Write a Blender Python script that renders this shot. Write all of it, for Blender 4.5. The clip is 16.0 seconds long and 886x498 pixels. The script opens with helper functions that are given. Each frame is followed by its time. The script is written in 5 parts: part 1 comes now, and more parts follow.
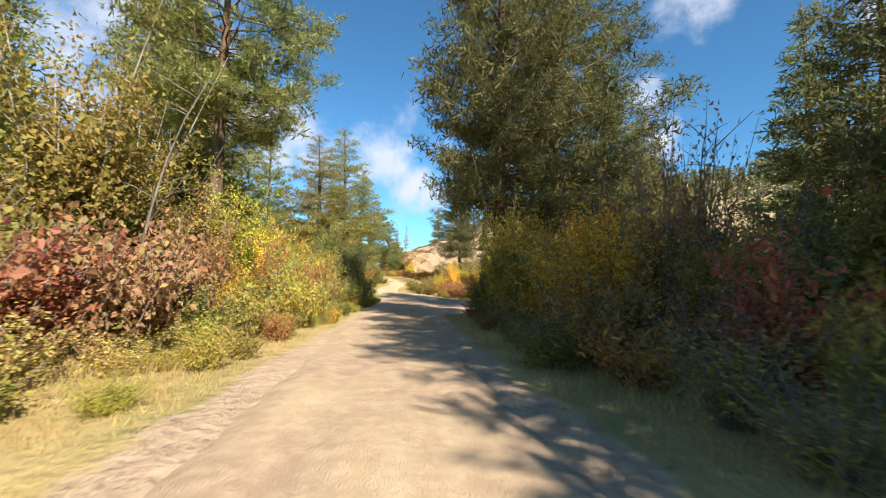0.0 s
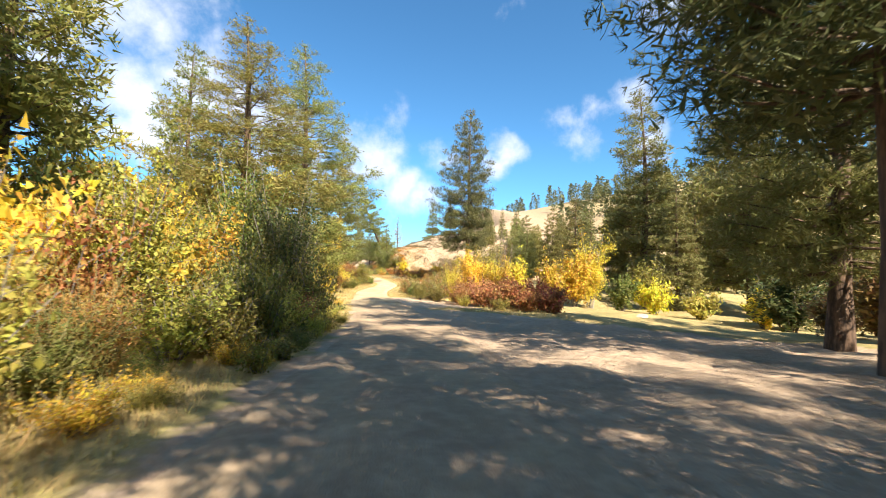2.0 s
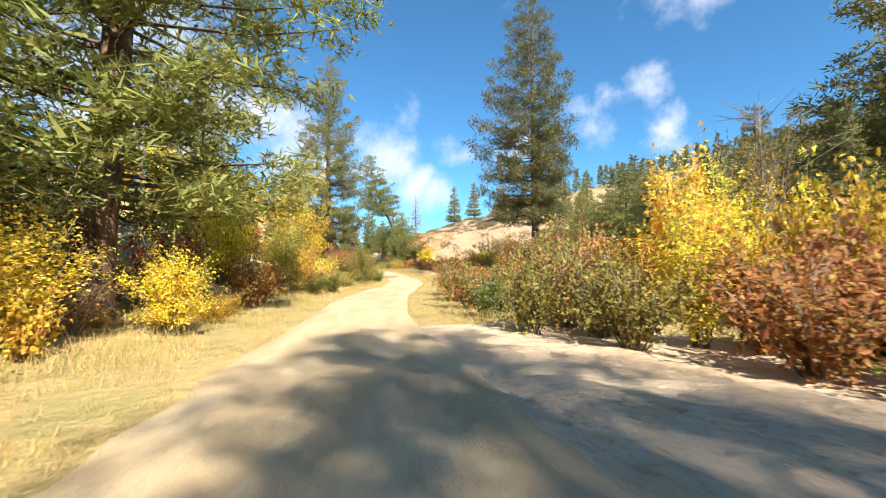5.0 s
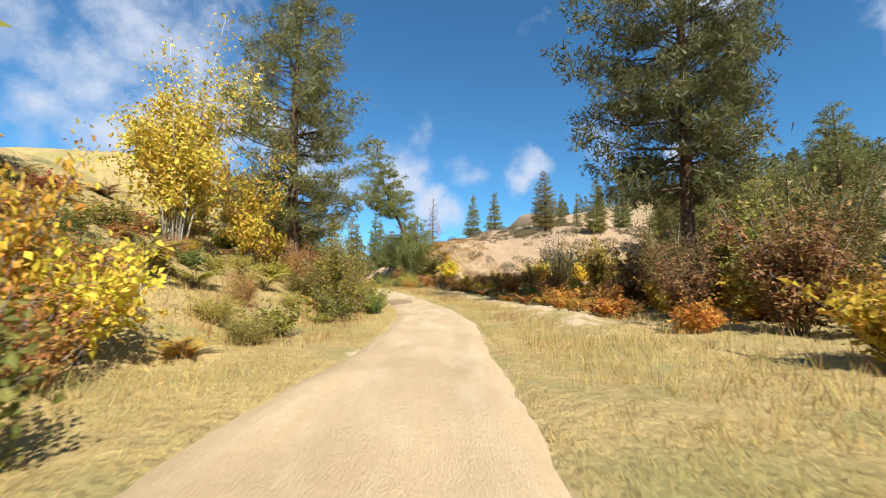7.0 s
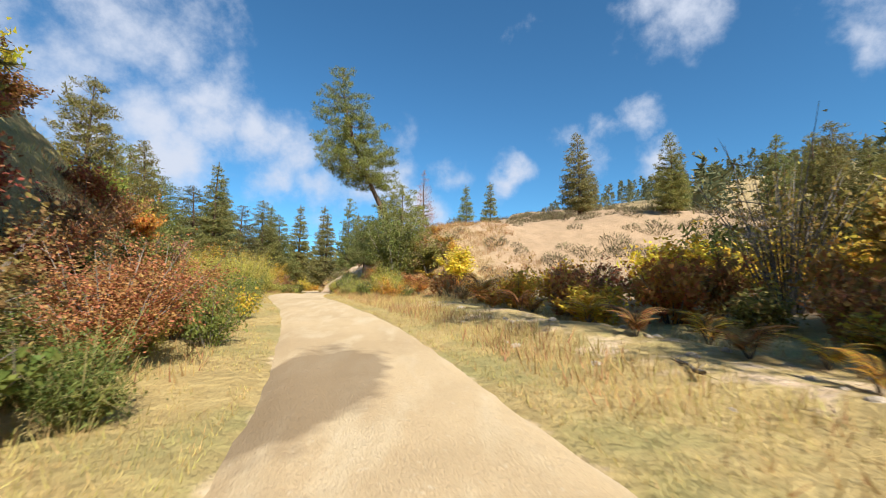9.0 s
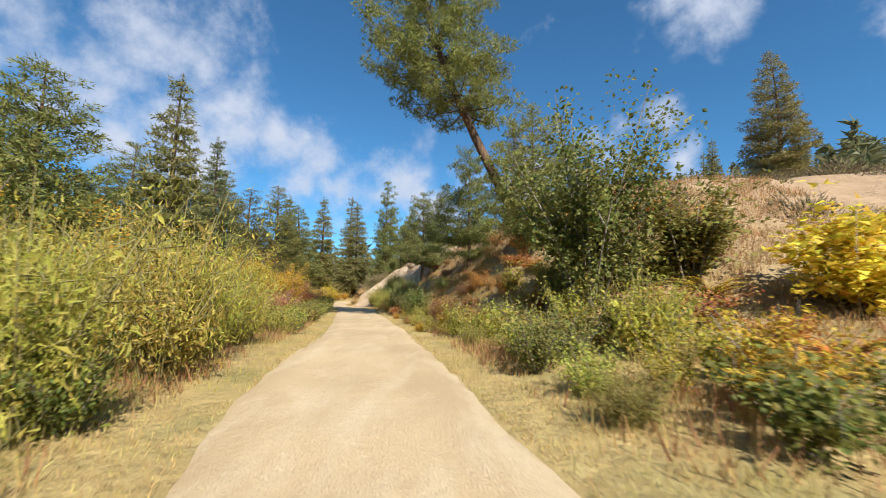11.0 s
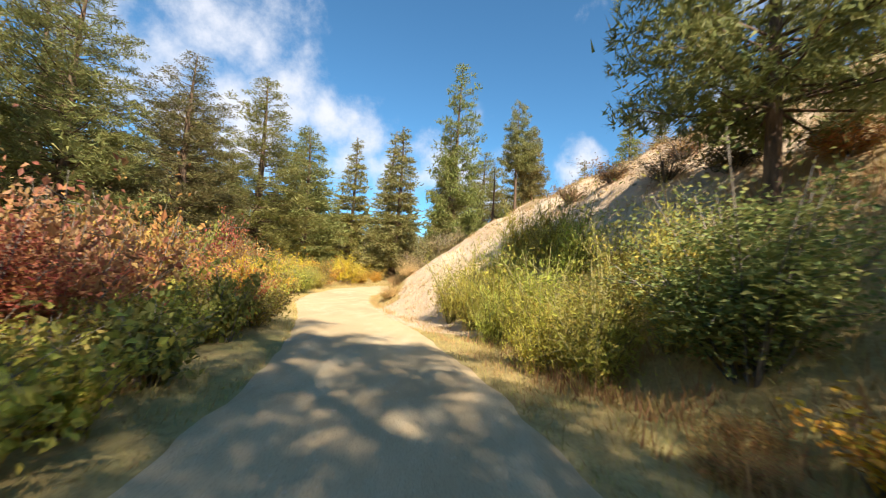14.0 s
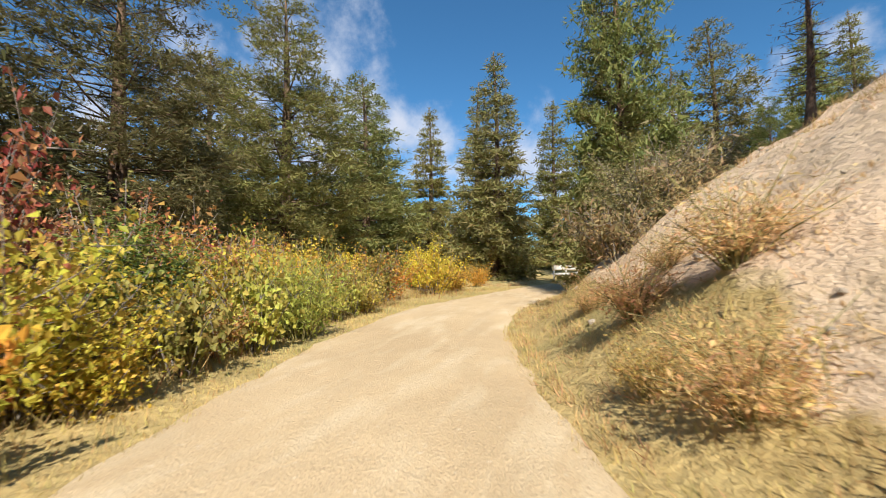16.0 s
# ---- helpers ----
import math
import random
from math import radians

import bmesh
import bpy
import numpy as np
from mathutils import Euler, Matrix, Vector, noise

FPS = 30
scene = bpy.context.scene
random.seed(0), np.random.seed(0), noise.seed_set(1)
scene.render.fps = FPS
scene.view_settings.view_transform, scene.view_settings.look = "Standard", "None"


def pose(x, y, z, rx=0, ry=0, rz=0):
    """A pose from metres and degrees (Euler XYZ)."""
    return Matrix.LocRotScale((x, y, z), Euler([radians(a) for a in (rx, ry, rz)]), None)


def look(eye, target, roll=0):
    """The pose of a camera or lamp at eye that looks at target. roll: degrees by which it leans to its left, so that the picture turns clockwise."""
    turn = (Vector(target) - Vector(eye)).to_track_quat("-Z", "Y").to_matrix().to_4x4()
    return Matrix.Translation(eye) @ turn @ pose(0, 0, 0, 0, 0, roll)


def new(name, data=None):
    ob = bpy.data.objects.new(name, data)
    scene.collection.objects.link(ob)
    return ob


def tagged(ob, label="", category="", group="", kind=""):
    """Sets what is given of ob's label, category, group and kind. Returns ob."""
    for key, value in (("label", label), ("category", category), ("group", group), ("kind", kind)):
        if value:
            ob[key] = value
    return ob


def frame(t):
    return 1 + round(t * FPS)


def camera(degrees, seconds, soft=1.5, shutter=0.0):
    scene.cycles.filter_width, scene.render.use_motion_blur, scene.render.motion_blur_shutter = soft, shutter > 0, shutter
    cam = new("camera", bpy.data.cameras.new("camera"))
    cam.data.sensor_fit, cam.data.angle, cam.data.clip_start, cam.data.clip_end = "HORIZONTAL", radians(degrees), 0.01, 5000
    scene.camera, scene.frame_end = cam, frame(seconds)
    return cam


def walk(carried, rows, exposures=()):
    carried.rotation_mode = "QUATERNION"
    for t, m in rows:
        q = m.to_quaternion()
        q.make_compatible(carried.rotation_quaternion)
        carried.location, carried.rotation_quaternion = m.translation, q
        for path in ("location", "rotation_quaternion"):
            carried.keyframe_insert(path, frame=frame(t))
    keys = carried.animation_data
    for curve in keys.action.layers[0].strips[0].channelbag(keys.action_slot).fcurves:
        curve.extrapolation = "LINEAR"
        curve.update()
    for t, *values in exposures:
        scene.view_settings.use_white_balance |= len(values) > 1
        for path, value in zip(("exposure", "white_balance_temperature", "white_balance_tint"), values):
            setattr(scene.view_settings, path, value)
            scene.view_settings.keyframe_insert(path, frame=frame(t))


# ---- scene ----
cam = camera(92.0, 16.0, soft=1.0, shutter=0.12)
PATH = [
    (0, (0.0, 0.0, 1.95), (0.532, 9.964, 2.631), 1.33),
    (0.5, (-0.381, 5.014, 1.862), (0.203, 14.972, 2.599), 1.55),
    (1, (-0.608, 9.987, 1.695), (-0.005, 19.942, 2.431), 0.59),
    (1.5, (-0.79, 14.89, 1.596), (-0.128, 24.84, 2.333), 1.38),
    (2, (-0.887, 19.692, 1.559), (-0.135, 29.639, 2.265), 1.26),
    (2.5, (-0.992, 24.401, 1.492), (-0.08, 34.338, 2.146), 1.1),
    (3, (-0.941, 28.892, 1.43), (0.114, 38.819, 2.016), 2.13),
    (3.5, (-0.968, 33.08, 1.364), (0.147, 43.007, 1.836), 2.33),
    (4, (-1.226, 37.005, 1.226), (-0.237, 46.949, 1.606), 1.44),
    (4.5, (-1.678, 41.121, 1.134), (-1.059, 51.094, 1.533), 0.72),
    (5, (-2.3, 45.548, 1.11), (-1.926, 55.522, 1.727), -0.74),
    (5.2, (-2.541, 47.443, 1.115), (-2.235, 57.419, 1.803), -1.99),
    (6.25, (-3.75, 57.95, 1.27), (-3.65, 67.92, 2.18), 0.0),
    (7.3, (-4.107, 68.542, 1.549), (-3.842, 78.466, 2.748), 1.26),
    (7.5, (-4.188, 70.626, 1.579), (-3.387, 80.511, 2.859), 0.41),
    (8, (-4.286, 75.977, 1.739), (-2.848, 85.803, 2.913), -1.48),
    (8.5, (-4.464, 81.352, 1.892), (-3.381, 91.235, 2.966), -1.65),
    (9, (-5.073, 86.611, 2.047), (-4.546, 96.531, 3.192), 0.79),
    (9.2, (-5.499, 88.667, 2.099), (-5.237, 98.59, 3.306), 1.75),
    (11.3, (-12.026, 109.89, 3.467), (-11.948, 119.817, 4.667), 0.86),
    (11.5, (-12.443, 111.966, 3.495), (-11.96, 121.883, 4.686), -0.52),
    (12, (-12.948, 117.259, 3.53), (-12.696, 127.178, 4.771), 0.43),
    (12.5, (-13.816, 122.74, 3.512), (-14.788, 132.632, 4.615), 3.24),
    (13, (-14.948, 128.244, 3.536), (-15.893, 138.151, 4.506), -2.28),
    (13.5, (-16.121, 133.478, 3.7), (-17.006, 143.406, 4.497), -2),
    (14, (-17.149, 138.371, 3.794), (-18.028, 148.303, 4.56), 3.74),
    (14.5, (-18.146, 142.834, 3.855), (-19.212, 152.755, 4.513), 2.71),
    (15, (-19.419, 146.846, 3.922), (-21.168, 156.676, 4.483), 1.4),
    (15.5, (-20.754, 150.465, 3.857), (-23.055, 160.177, 4.462), 1.07),
    (16, (-21.948, 153.992, 3.79), (-24.681, 163.587, 4.467), -0.61),
]
walk(cam, [(t, look(eye, target, roll)) for t, eye, target, roll in PATH],
     exposures=[(0, 1.1, 6500, 10), (1, 1.3, 6500, 11), (1.5, 1.45, 6600, 11), (3.5, 1.4, 6400, 10), (5.2, 1.3, 6400, 9), (7.3, 0.8, 6200, 9), (9.2, 0.8, 6300, 9), (11.3, 0.72, 6200, 10), (13, 1.05, 6700, 11), (14, 1.2, 6900, 10), (14.5, 1.15, 6800, 10), (15.2, 0.88, 6500, 9), (16, 0.8, 6300, 10)])

# ---- sky, sun and exposure ----
SUN_TO = Vector((0.305, -0.68, 0.665)).normalized()
sun = new("sun", bpy.data.lights.new("sun", "SUN"))
sun.data.energy, sun.data.angle, sun.data.color = 5.0, radians(0.53), (1.0, 0.93, 0.81)
sun.matrix_world = look(SUN_TO * 100, (0, 0, 0))

world = bpy.data.worlds.new("autumn_sky")
scene.world = world
world.use_nodes = True
# direction (x, y, z) and angular size of the cumulus clouds
CLOUDS = [
    (-0.465, 0.761, 0.453, 0.125), (-0.619, 0.670, 0.408, 0.119), (-0.579, 0.725, 0.374, 0.106), (-0.651, 0.689, 0.318, 0.079),
    (-0.520, 0.786, 0.333, 0.099), (-0.442, 0.835, 0.328, 0.079), (-0.349, 0.877, 0.331, 0.079), (-0.272, 0.913, 0.304, 0.079),
    (-0.215, 0.944, 0.251, 0.079), (-0.312, 0.917, 0.247, 0.073), (-0.490, 0.834, 0.252, 0.079), (0.043, 0.955, 0.294, 0.055),
    (0.204, 0.943, 0.263, 0.045), (0.324, 0.888, 0.327, 0.048), (0.374, 0.856, 0.358, 0.048), (0.426, 0.823, 0.376, 0.040),
    (0.393, 0.732, 0.556, 0.066), (0.455, 0.709, 0.538, 0.073), (0.191, 0.820, 0.540, 0.034), (0.704, 0.593, 0.390, 0.050),
    (-0.521, 0.705, 0.481, 0.119), (0.356, 0.879, 0.317, 0.053),
    (-0.085, 0.957, 0.278, 0.092), (0.041, 0.955, 0.293, 0.061), (-0.019, 0.976, 0.216, 0.079), (-0.122, 0.932, 0.342, 0.045),
    (0.033, 0.980, 0.194, 0.061), (-0.322, 0.887, 0.332, 0.053), (0.483, 0.824, 0.297, 0.048), (-0.434, 0.826, 0.359, 0.099),
    (-0.522, 0.815, 0.252, 0.079), (-0.594, 0.751, 0.290, 0.079), (-0.458, 0.776, 0.434, 0.112), (-0.590, 0.700, 0.403, 0.112),
    (0.75, 0.55, 0.5, 0.12), (-0.85, 0.2, 0.42, 0.16), (0.6, -0.5, 0.62, 0.12), (-0.4, -0.7, 0.55, 0.15), (-0.8, 0.5, 0.3, 0.12),
]


def build_world():
    nt = world.node_tree
    nt.nodes.clear()
    n, l = nt.nodes, nt.links
    out = n.new("ShaderNodeOutputWorld")
    bg = n.new("ShaderNodeBackground")
    bg.inputs["Strength"].default_value = 0.058
    sky = n.new("ShaderNodeTexSky")
    sky.sky_type, sky.sun_disc = "NISHITA", False
    sky.sun_elevation = math.asin(SUN_TO.z)
    sky.sun_rotation = math.atan2(SUN_TO.x, SUN_TO.y)
    sky.altitude, sky.air_density, sky.dust_density, sky.ozone_density = 900, 1.0, 0.0, 0.6
    co = n.new("ShaderNodeTexCoord")
    noise1 = n.new("ShaderNodeTexNoise")
    noise1.inputs["Scale"].default_value, noise1.inputs["Detail"].default_value, noise1.inputs["Roughness"].default_value = 7.0, 9.0, 0.62
    l.new(co.outputs["Generated"], noise1.inputs["Vector"])
    warp = n.new("ShaderNodeTexNoise")
    warp.inputs["Scale"].default_value, warp.inputs["Detail"].default_value = 5.0, 6.0
    l.new(co.outputs["Generated"], warp.inputs["Vector"])
    ragged = n.new("ShaderNodeVectorMath")
    ragged.operation = "MULTIPLY_ADD"
    ragged.inputs[1].default_value = (0.22, 0.22, 0.16)
    l.new(warp.outputs["Color"], ragged.inputs[0])
    shifted = n.new("ShaderNodeVectorMath")
    shifted.operation = "ADD"
    shifted.inputs[1].default_value = (-0.11, -0.11, -0.08)
    l.new(co.outputs["Generated"], shifted.inputs[0])
    l.new(shifted.outputs[0], ragged.inputs[2])
    prev = None
    for x, y, z, r in CLOUDS:
        dist = n.new("ShaderNodeVectorMath")
        dist.operation = "DISTANCE"
        dist.inputs[1].default_value = (x, y, z)
        l.new(ragged.outputs[0], dist.inputs[0])
        fall = n.new("ShaderNodeMapRange")
        fall.inputs["From Min"].default_value, fall.inputs["From Max"].default_value = r * 1.7, 0.0
        l.new(dist.outputs["Value"], fall.inputs["Value"])
        if prev is None:
            prev = fall.outputs[0]
        else:
            mx = n.new("ShaderNodeMath")
            mx.operation = "MAXIMUM"
            l.new(prev, mx.inputs[0]), l.new(fall.outputs[0], mx.inputs[1])
            prev = mx.outputs[0]
    add = n.new("ShaderNodeMath")
    add.operation = "MULTIPLY_ADD"
    l.new(noise1.outputs[0], add.inputs[0])
    add.inputs[1].default_value = 2.0
    l.new(prev, add.inputs[2])
    cover = n.new("ShaderNodeMapRange")
    cover.interpolation_type = "SMOOTHSTEP"
    cover.inputs["From Min"].default_value, cover.inputs["From Max"].default_value = 1.28, 2.1
    l.new(add.outputs[0], cover.inputs["Value"])
    gate = n.new("ShaderNodeMapRange")
    gate.inputs["From Min"].default_value, gate.inputs["From Max"].default_value = 0.0, 0.12
    l.new(prev, gate.inputs["Value"])
    both = n.new("ShaderNodeMath")
    both.operation = "MULTIPLY"
    l.new(cover.outputs[0], both.inputs[0]), l.new(gate.outputs[0], both.inputs[1])
    mix = n.new("ShaderNodeMix")
    mix.data_type = "RGBA"
    mix.inputs["B"].default_value = (6.9, 7.4, 8.6, 1)
    l.new(both.outputs[0], mix.inputs["Factor"])
    clear = n.new("ShaderNodeMix")
    clear.data_type, clear.blend_type = "RGBA", "MULTIPLY"
    clear.inputs["Factor"].default_value = 1.0
    clear.inputs["B"].default_value = (0.62, 1.20, 1.48, 1)
    l.new(sky.outputs[0], clear.inputs["A"])
    l.new(clear.outputs["Result"], mix.inputs["A"])
    l.new(mix.outputs["Result"], bg.inputs["Color"])
    l.new(bg.outputs[0], out.inputs[0])


build_world()

# ---- materials ----


class Mat:
    """A node material with a few short-hands."""

    def __init__(self, name, rough=0.9):
        self.m = bpy.data.materials.new(name)
        self.m.use_nodes = True
        self.t = self.m.node_tree
        self.b = self.t.nodes["Principled BSDF"]
        self.b.inputs["Roughness"].default_value = rough
        self.b.inputs["Specular IOR Level"].default_value = 0.25

    def node(self, kind, **values):
        nd = self.t.nodes.new(kind)
        for key, v in values.items():
            nd.inputs[key.replace("_", " ")].default_value = v
        return nd

    def link(self, a, b):
        self.t.links.new(a, b)

    def place(self):
        if "Geometry" not in self.t.nodes:
            self.t.nodes.new("ShaderNodeNewGeometry").name = "Geometry"
        return self.t.nodes["Geometry"].outputs["Position"]

    def own(self):
        co = self.t.nodes.new("ShaderNodeTexCoord")
        return co.outputs["Object"]

    def noise(self, scale, detail=5.0, rough=0.55, where=None, stretch=None):
        nd = self.node("ShaderNodeTexNoise", Scale=scale, Detail=detail, Roughness=rough)
        src = where or self.place()
        if stretch:
            mp = self.t.nodes.new("ShaderNodeMapping")
            mp.inputs["Scale"].default_value = stretch
            self.link(src, mp.inputs["Vector"])
            src = mp.outputs[0]
        self.link(src, nd.inputs["Vector"])
        return nd.outputs[0]

    def span(self, src, a, b, c=0.0, d=1.0):
        nd = self.node("ShaderNodeMapRange")
        for key, v in zip(("From Min", "From Max", "To Min", "To Max"), (a, b, c, d)):
            nd.inputs[key].default_value = v
        self.link(src, nd.inputs["Value"])
        return nd.outputs[0]

    def math(self, op, a, b):
        nd = self.t.nodes.new("ShaderNodeMath")
        nd.operation = op
        for k, v in enumerate((a, b)):
            if isinstance(v, (int, float)):
                nd.inputs[k].default_value = v
            else:
                self.link(v, nd.inputs[k])
        return nd.outputs[0]

    def mix(self, fac, a, b, mode="MIX"):
        nd = self.t.nodes.new("ShaderNodeMix")
        nd.data_type, nd.blend_type = "RGBA", mode
        for key, v in (("Factor", fac), ("A", a), ("B", b)):
            if isinstance(v, (int, float)):
                nd.inputs[key].default_value = v
            elif isinstance(v, tuple):
                nd.inputs[key].default_value = (*v, 1)
            else:
                self.link(v, nd.inputs[key])
        return nd.outputs["Result"]

    def bump(self, height, strength=0.5, distance=0.05):
        nd = self.node("ShaderNodeBump", Strength=strength, Distance=distance)
        self.link(height, nd.inputs["Height"])
        self.link(nd.outputs[0], self.b.inputs["Normal"])

    def color(self, src):
        self.link(src, self.b.inputs["Base Color"])
        return self


def road_material():
    k = Mat("packed_pale_dirt", 0.95)
    tone = k.span(k.noise(0.35, 4), 0.35, 0.7)
    c = k.mix(tone, (0.46, 0.335, 0.19), (0.57, 0.425, 0.25))
    c = k.mix(k.span(k.noise(2.2, 6, where=k.place(), stretch=(1, 0.25, 1)), 0.48, 0.75), c, (0.60, 0.48, 0.31))
    c = k.mix(k.span(k.noise(60, 3), 0.52, 0.75, 0, 0.55), c, (0.25, 0.165, 0.095))
    c = k.mix(k.span(k.noise(14, 2), 0.66, 0.74, 0, 0.6), c, (0.60, 0.49, 0.34))
    # oval tree shadow near y = 92, painted into the road colour
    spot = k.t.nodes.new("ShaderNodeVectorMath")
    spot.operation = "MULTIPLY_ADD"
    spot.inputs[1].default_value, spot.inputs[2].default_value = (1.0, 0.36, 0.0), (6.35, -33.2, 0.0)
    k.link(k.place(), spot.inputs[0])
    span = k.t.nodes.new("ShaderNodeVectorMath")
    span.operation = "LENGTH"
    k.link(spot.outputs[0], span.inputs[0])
    painted_shade = k.span(k.math("ADD", span.outputs["Value"], k.span(k.noise(0.9, 4), 0.3, 0.7, -0.25, 0.25)), 0.98, 0.78)
    c = k.mix(k.math("MULTIPLY", painted_shade, 0.65), c, (0.17, 0.115, 0.065))
    # the first stretch is a redder, darker earth
    axes = k.t.nodes.new("ShaderNodeSeparateXYZ")
    k.link(k.place(), axes.inputs[0])
    along = k.math("ADD", axes.outputs["Y"], k.span(k.noise(0.25, 4), 0.3, 0.7, -7.0, 7.0))
    red = k.math("MULTIPLY", k.span(along, 50.0, 40.0), k.span(k.noise(0.9, 5), 0.3, 0.62, 0.35, 0.95))
    c = k.mix(red, c, k.mix(k.span(k.noise(5, 5), 0.4, 0.65), (0.35, 0.24, 0.155), (0.46, 0.33, 0.215)))
    k.color(c)
    k.bump(k.math("ADD", k.noise(45, 5), k.noise(5, 4)), 0.55, 0.05)
    return k.m


def ground_material():
    """Dry grass, bare dirt and litter; the 'bare' attribute says where the earth is open."""
    k = Mat("dry_ground", 0.95)
    at = k.t.nodes.new("ShaderNodeAttribute")
    at.attribute_name = "bare"
    edge = k.math("ADD", at.outputs["Fac"], k.span(k.noise(0.9, 7, 0.65), 0.2, 0.8, -0.42, 0.42))
    bare = k.span(edge, 0.42, 0.6)
    g = k.mix(k.span(k.noise(0.4, 5), 0.35, 0.65), (0.49, 0.355, 0.145), (0.38, 0.275, 0.11))
    g = k.mix(k.span(k.noise(3.0, 6, 0.7), 0.45, 0.7), g, (0.55, 0.415, 0.175))
    g = k.mix(k.span(k.noise(0.55, 6, 0.6), 0.48, 0.64, 0, 0.75), g, (0.30, 0.27, 0.10))
    g = k.mix(k.span(k.noise(26, 4, 0.7, stretch=(1, 1, 0.4)), 0.5, 0.72, 0, 0.5), g, (0.16, 0.11, 0.05))
    hill = k.t.nodes.new("ShaderNodeAttribute")
    hill.attribute_name = "hill"
    dusty = k.mix(k.span(k.noise(0.8, 6, 0.65), 0.4, 0.65), (0.44, 0.30, 0.18), (0.35, 0.24, 0.14))
    g = k.mix(hill.outputs["Fac"], g, dusty)
    d = k.mix(k.span(k.noise(0.5, 5), 0.35, 0.7), (0.68, 0.515, 0.35), (0.60, 0.43, 0.285))
    d = k.mix(k.span(k.noise(3.2, 7, 0.7, stretch=(1, 1, 1.8)), 0.5, 0.72, 0, 0.8), d, (0.74, 0.58, 0.41))
    d = k.mix(k.span(k.noise(17, 4, 0.6), 0.56, 0.7, 0, 0.45), d, (0.36, 0.25, 0.16))
    d = k.mix(k.span(k.noise(0.33, 6, 0.6), 0.46, 0.68, 0, 0.5), d, (0.62, 0.42, 0.26))
    d = k.mix(k.span(k.noise(1.1, 7, 0.7, stretch=(1, 1, 2.0)), 0.5, 0.66, 0, 0.4), d, (0.55, 0.41, 0.21))
    chip = k.span(k.noise(7.5, 7, 0.75, stretch=(1, 1, 1.7)), 0.56, 0.64)
    chip = k.math("MULTIPLY", chip, k.span(k.noise(0.7, 4), 0.42, 0.6))
    d = k.mix(k.math("MULTIPLY", chip, 0.3), d, (0.36, 0.25, 0.155))
    axes = k.t.nodes.new("ShaderNodeSeparateXYZ")
    k.link(k.place(), axes.inputs[0])
    along = k.math("ADD", axes.outputs["Y"], k.span(k.noise(0.25, 4), 0.3, 0.7, -7.0, 7.0))
    d = k.mix(k.span(along, 50.0, 40.0, 0, 0.7), d, k.mix(k.span(k.noise(5, 5), 0.4, 0.65), (0.36, 0.245, 0.16), (0.47, 0.34, 0.225)))
    k.color(k.mix(bare, g, d))
    k.bump(k.math("ADD", k.math("ADD", k.math("MULTIPLY", k.noise(34, 4, 0.6), 0.3), k.math("MULTIPLY", k.noise(9, 6, 0.7), 0.8)), k.math("SUBTRACT", k.math("MULTIPLY", k.noise(2.3, 6, 0.6, stretch=(1, 1, 1.5)), 2.2), chip)), 0.7, 0.11)
    return k.m


def bark_material(name, a, b):
    k = Mat(name, 0.95)
    plates = k.noise(7, 6, 0.65, where=k.own(), stretch=(1, 1, 0.22))
    k.color(k.mix(k.span(plates, 0.4, 0.62), a, b))
    k.bump(plates, 0.9, 0.04)
    return k.m


def leaf_material(name, glow=0.35, spread=0.55, dry=(0.30, 0.13, 0.04), dry_part=0.25, rough=0.6):
    """Leaves take their hue from the object's colour and vary it leaf by leaf."""
    k = Mat(name, rough)
    info = k.t.nodes.new("ShaderNodeObjectInfo")
    k.place()
    island = k.t.nodes["Geometry"].outputs["Random Per Island"]
    patch = k.noise(0.9, 3, 0.5)
    c = k.mix(k.span(k.math("ADD", patch, k.math("MULTIPLY", island, 0.35)), 0.62, 0.86, 0, dry_part * 2.2), info.outputs["Color"], dry)
    hsv = k.node("ShaderNodeHueSaturation", Saturation=1.0)
    k.link(c, hsv.inputs["Color"])
    again = k.node("ShaderNodeTexWhiteNoise")
    again.noise_dimensions = "1D"
    k.link(k.math("ADD", island, info.outputs["Random"]), again.inputs["W"])
    k.link(k.span(again.outputs["Value"], 0, 1, 0.470, 0.530), hsv.inputs["Hue"])
    k.link(k.span(island, 0, 1, 1 - spread, 1 + spread), hsv.inputs["Value"])
    k.color(hsv.outputs[0])
    tl = k.t.nodes.new("ShaderNodeBsdfTranslucent")
    k.link(hsv.outputs[0], tl.inputs["Color"])
    ms = k.t.nodes.new("ShaderNodeMixShader")
    ms.inputs[0].default_value = glow
    k.link(k.b.outputs[0], ms.inputs[1]), k.link(tl.outputs[0], ms.inputs[2])
    k.link(ms.outputs[0], k.t.nodes["Material Output"].inputs["Surface"])
    return k.m


def stone_material():
    k = Mat("pale_stone", 0.9)
    c = k.mix(k.span(k.noise(3, 6, where=k.own()), 0.4, 0.65), (0.58, 0.49, 0.38), (0.44, 0.36, 0.27))
    k.color(k.mix(k.span(k.noise(25, 4, where=k.own()), 0.5, 0.75, 0, 0.6), c, (0.16, 0.12, 0.09)))
    k.bump(k.noise(9, 6, 0.65, where=k.own()), 0.8, 0.05)
    return k.m


def plank_material():
    k = Mat("weathered_white_board", 0.8)
    grain = k.noise(5, 6, 0.6, where=k.own(), stretch=(0.3, 4, 6))
    k.color(k.mix(k.span(grain, 0.35, 0.7), (0.74, 0.70, 0.62), (0.45, 0.40, 0.33)))
    k.bump(grain, 0.4, 0.01)
    return k.m


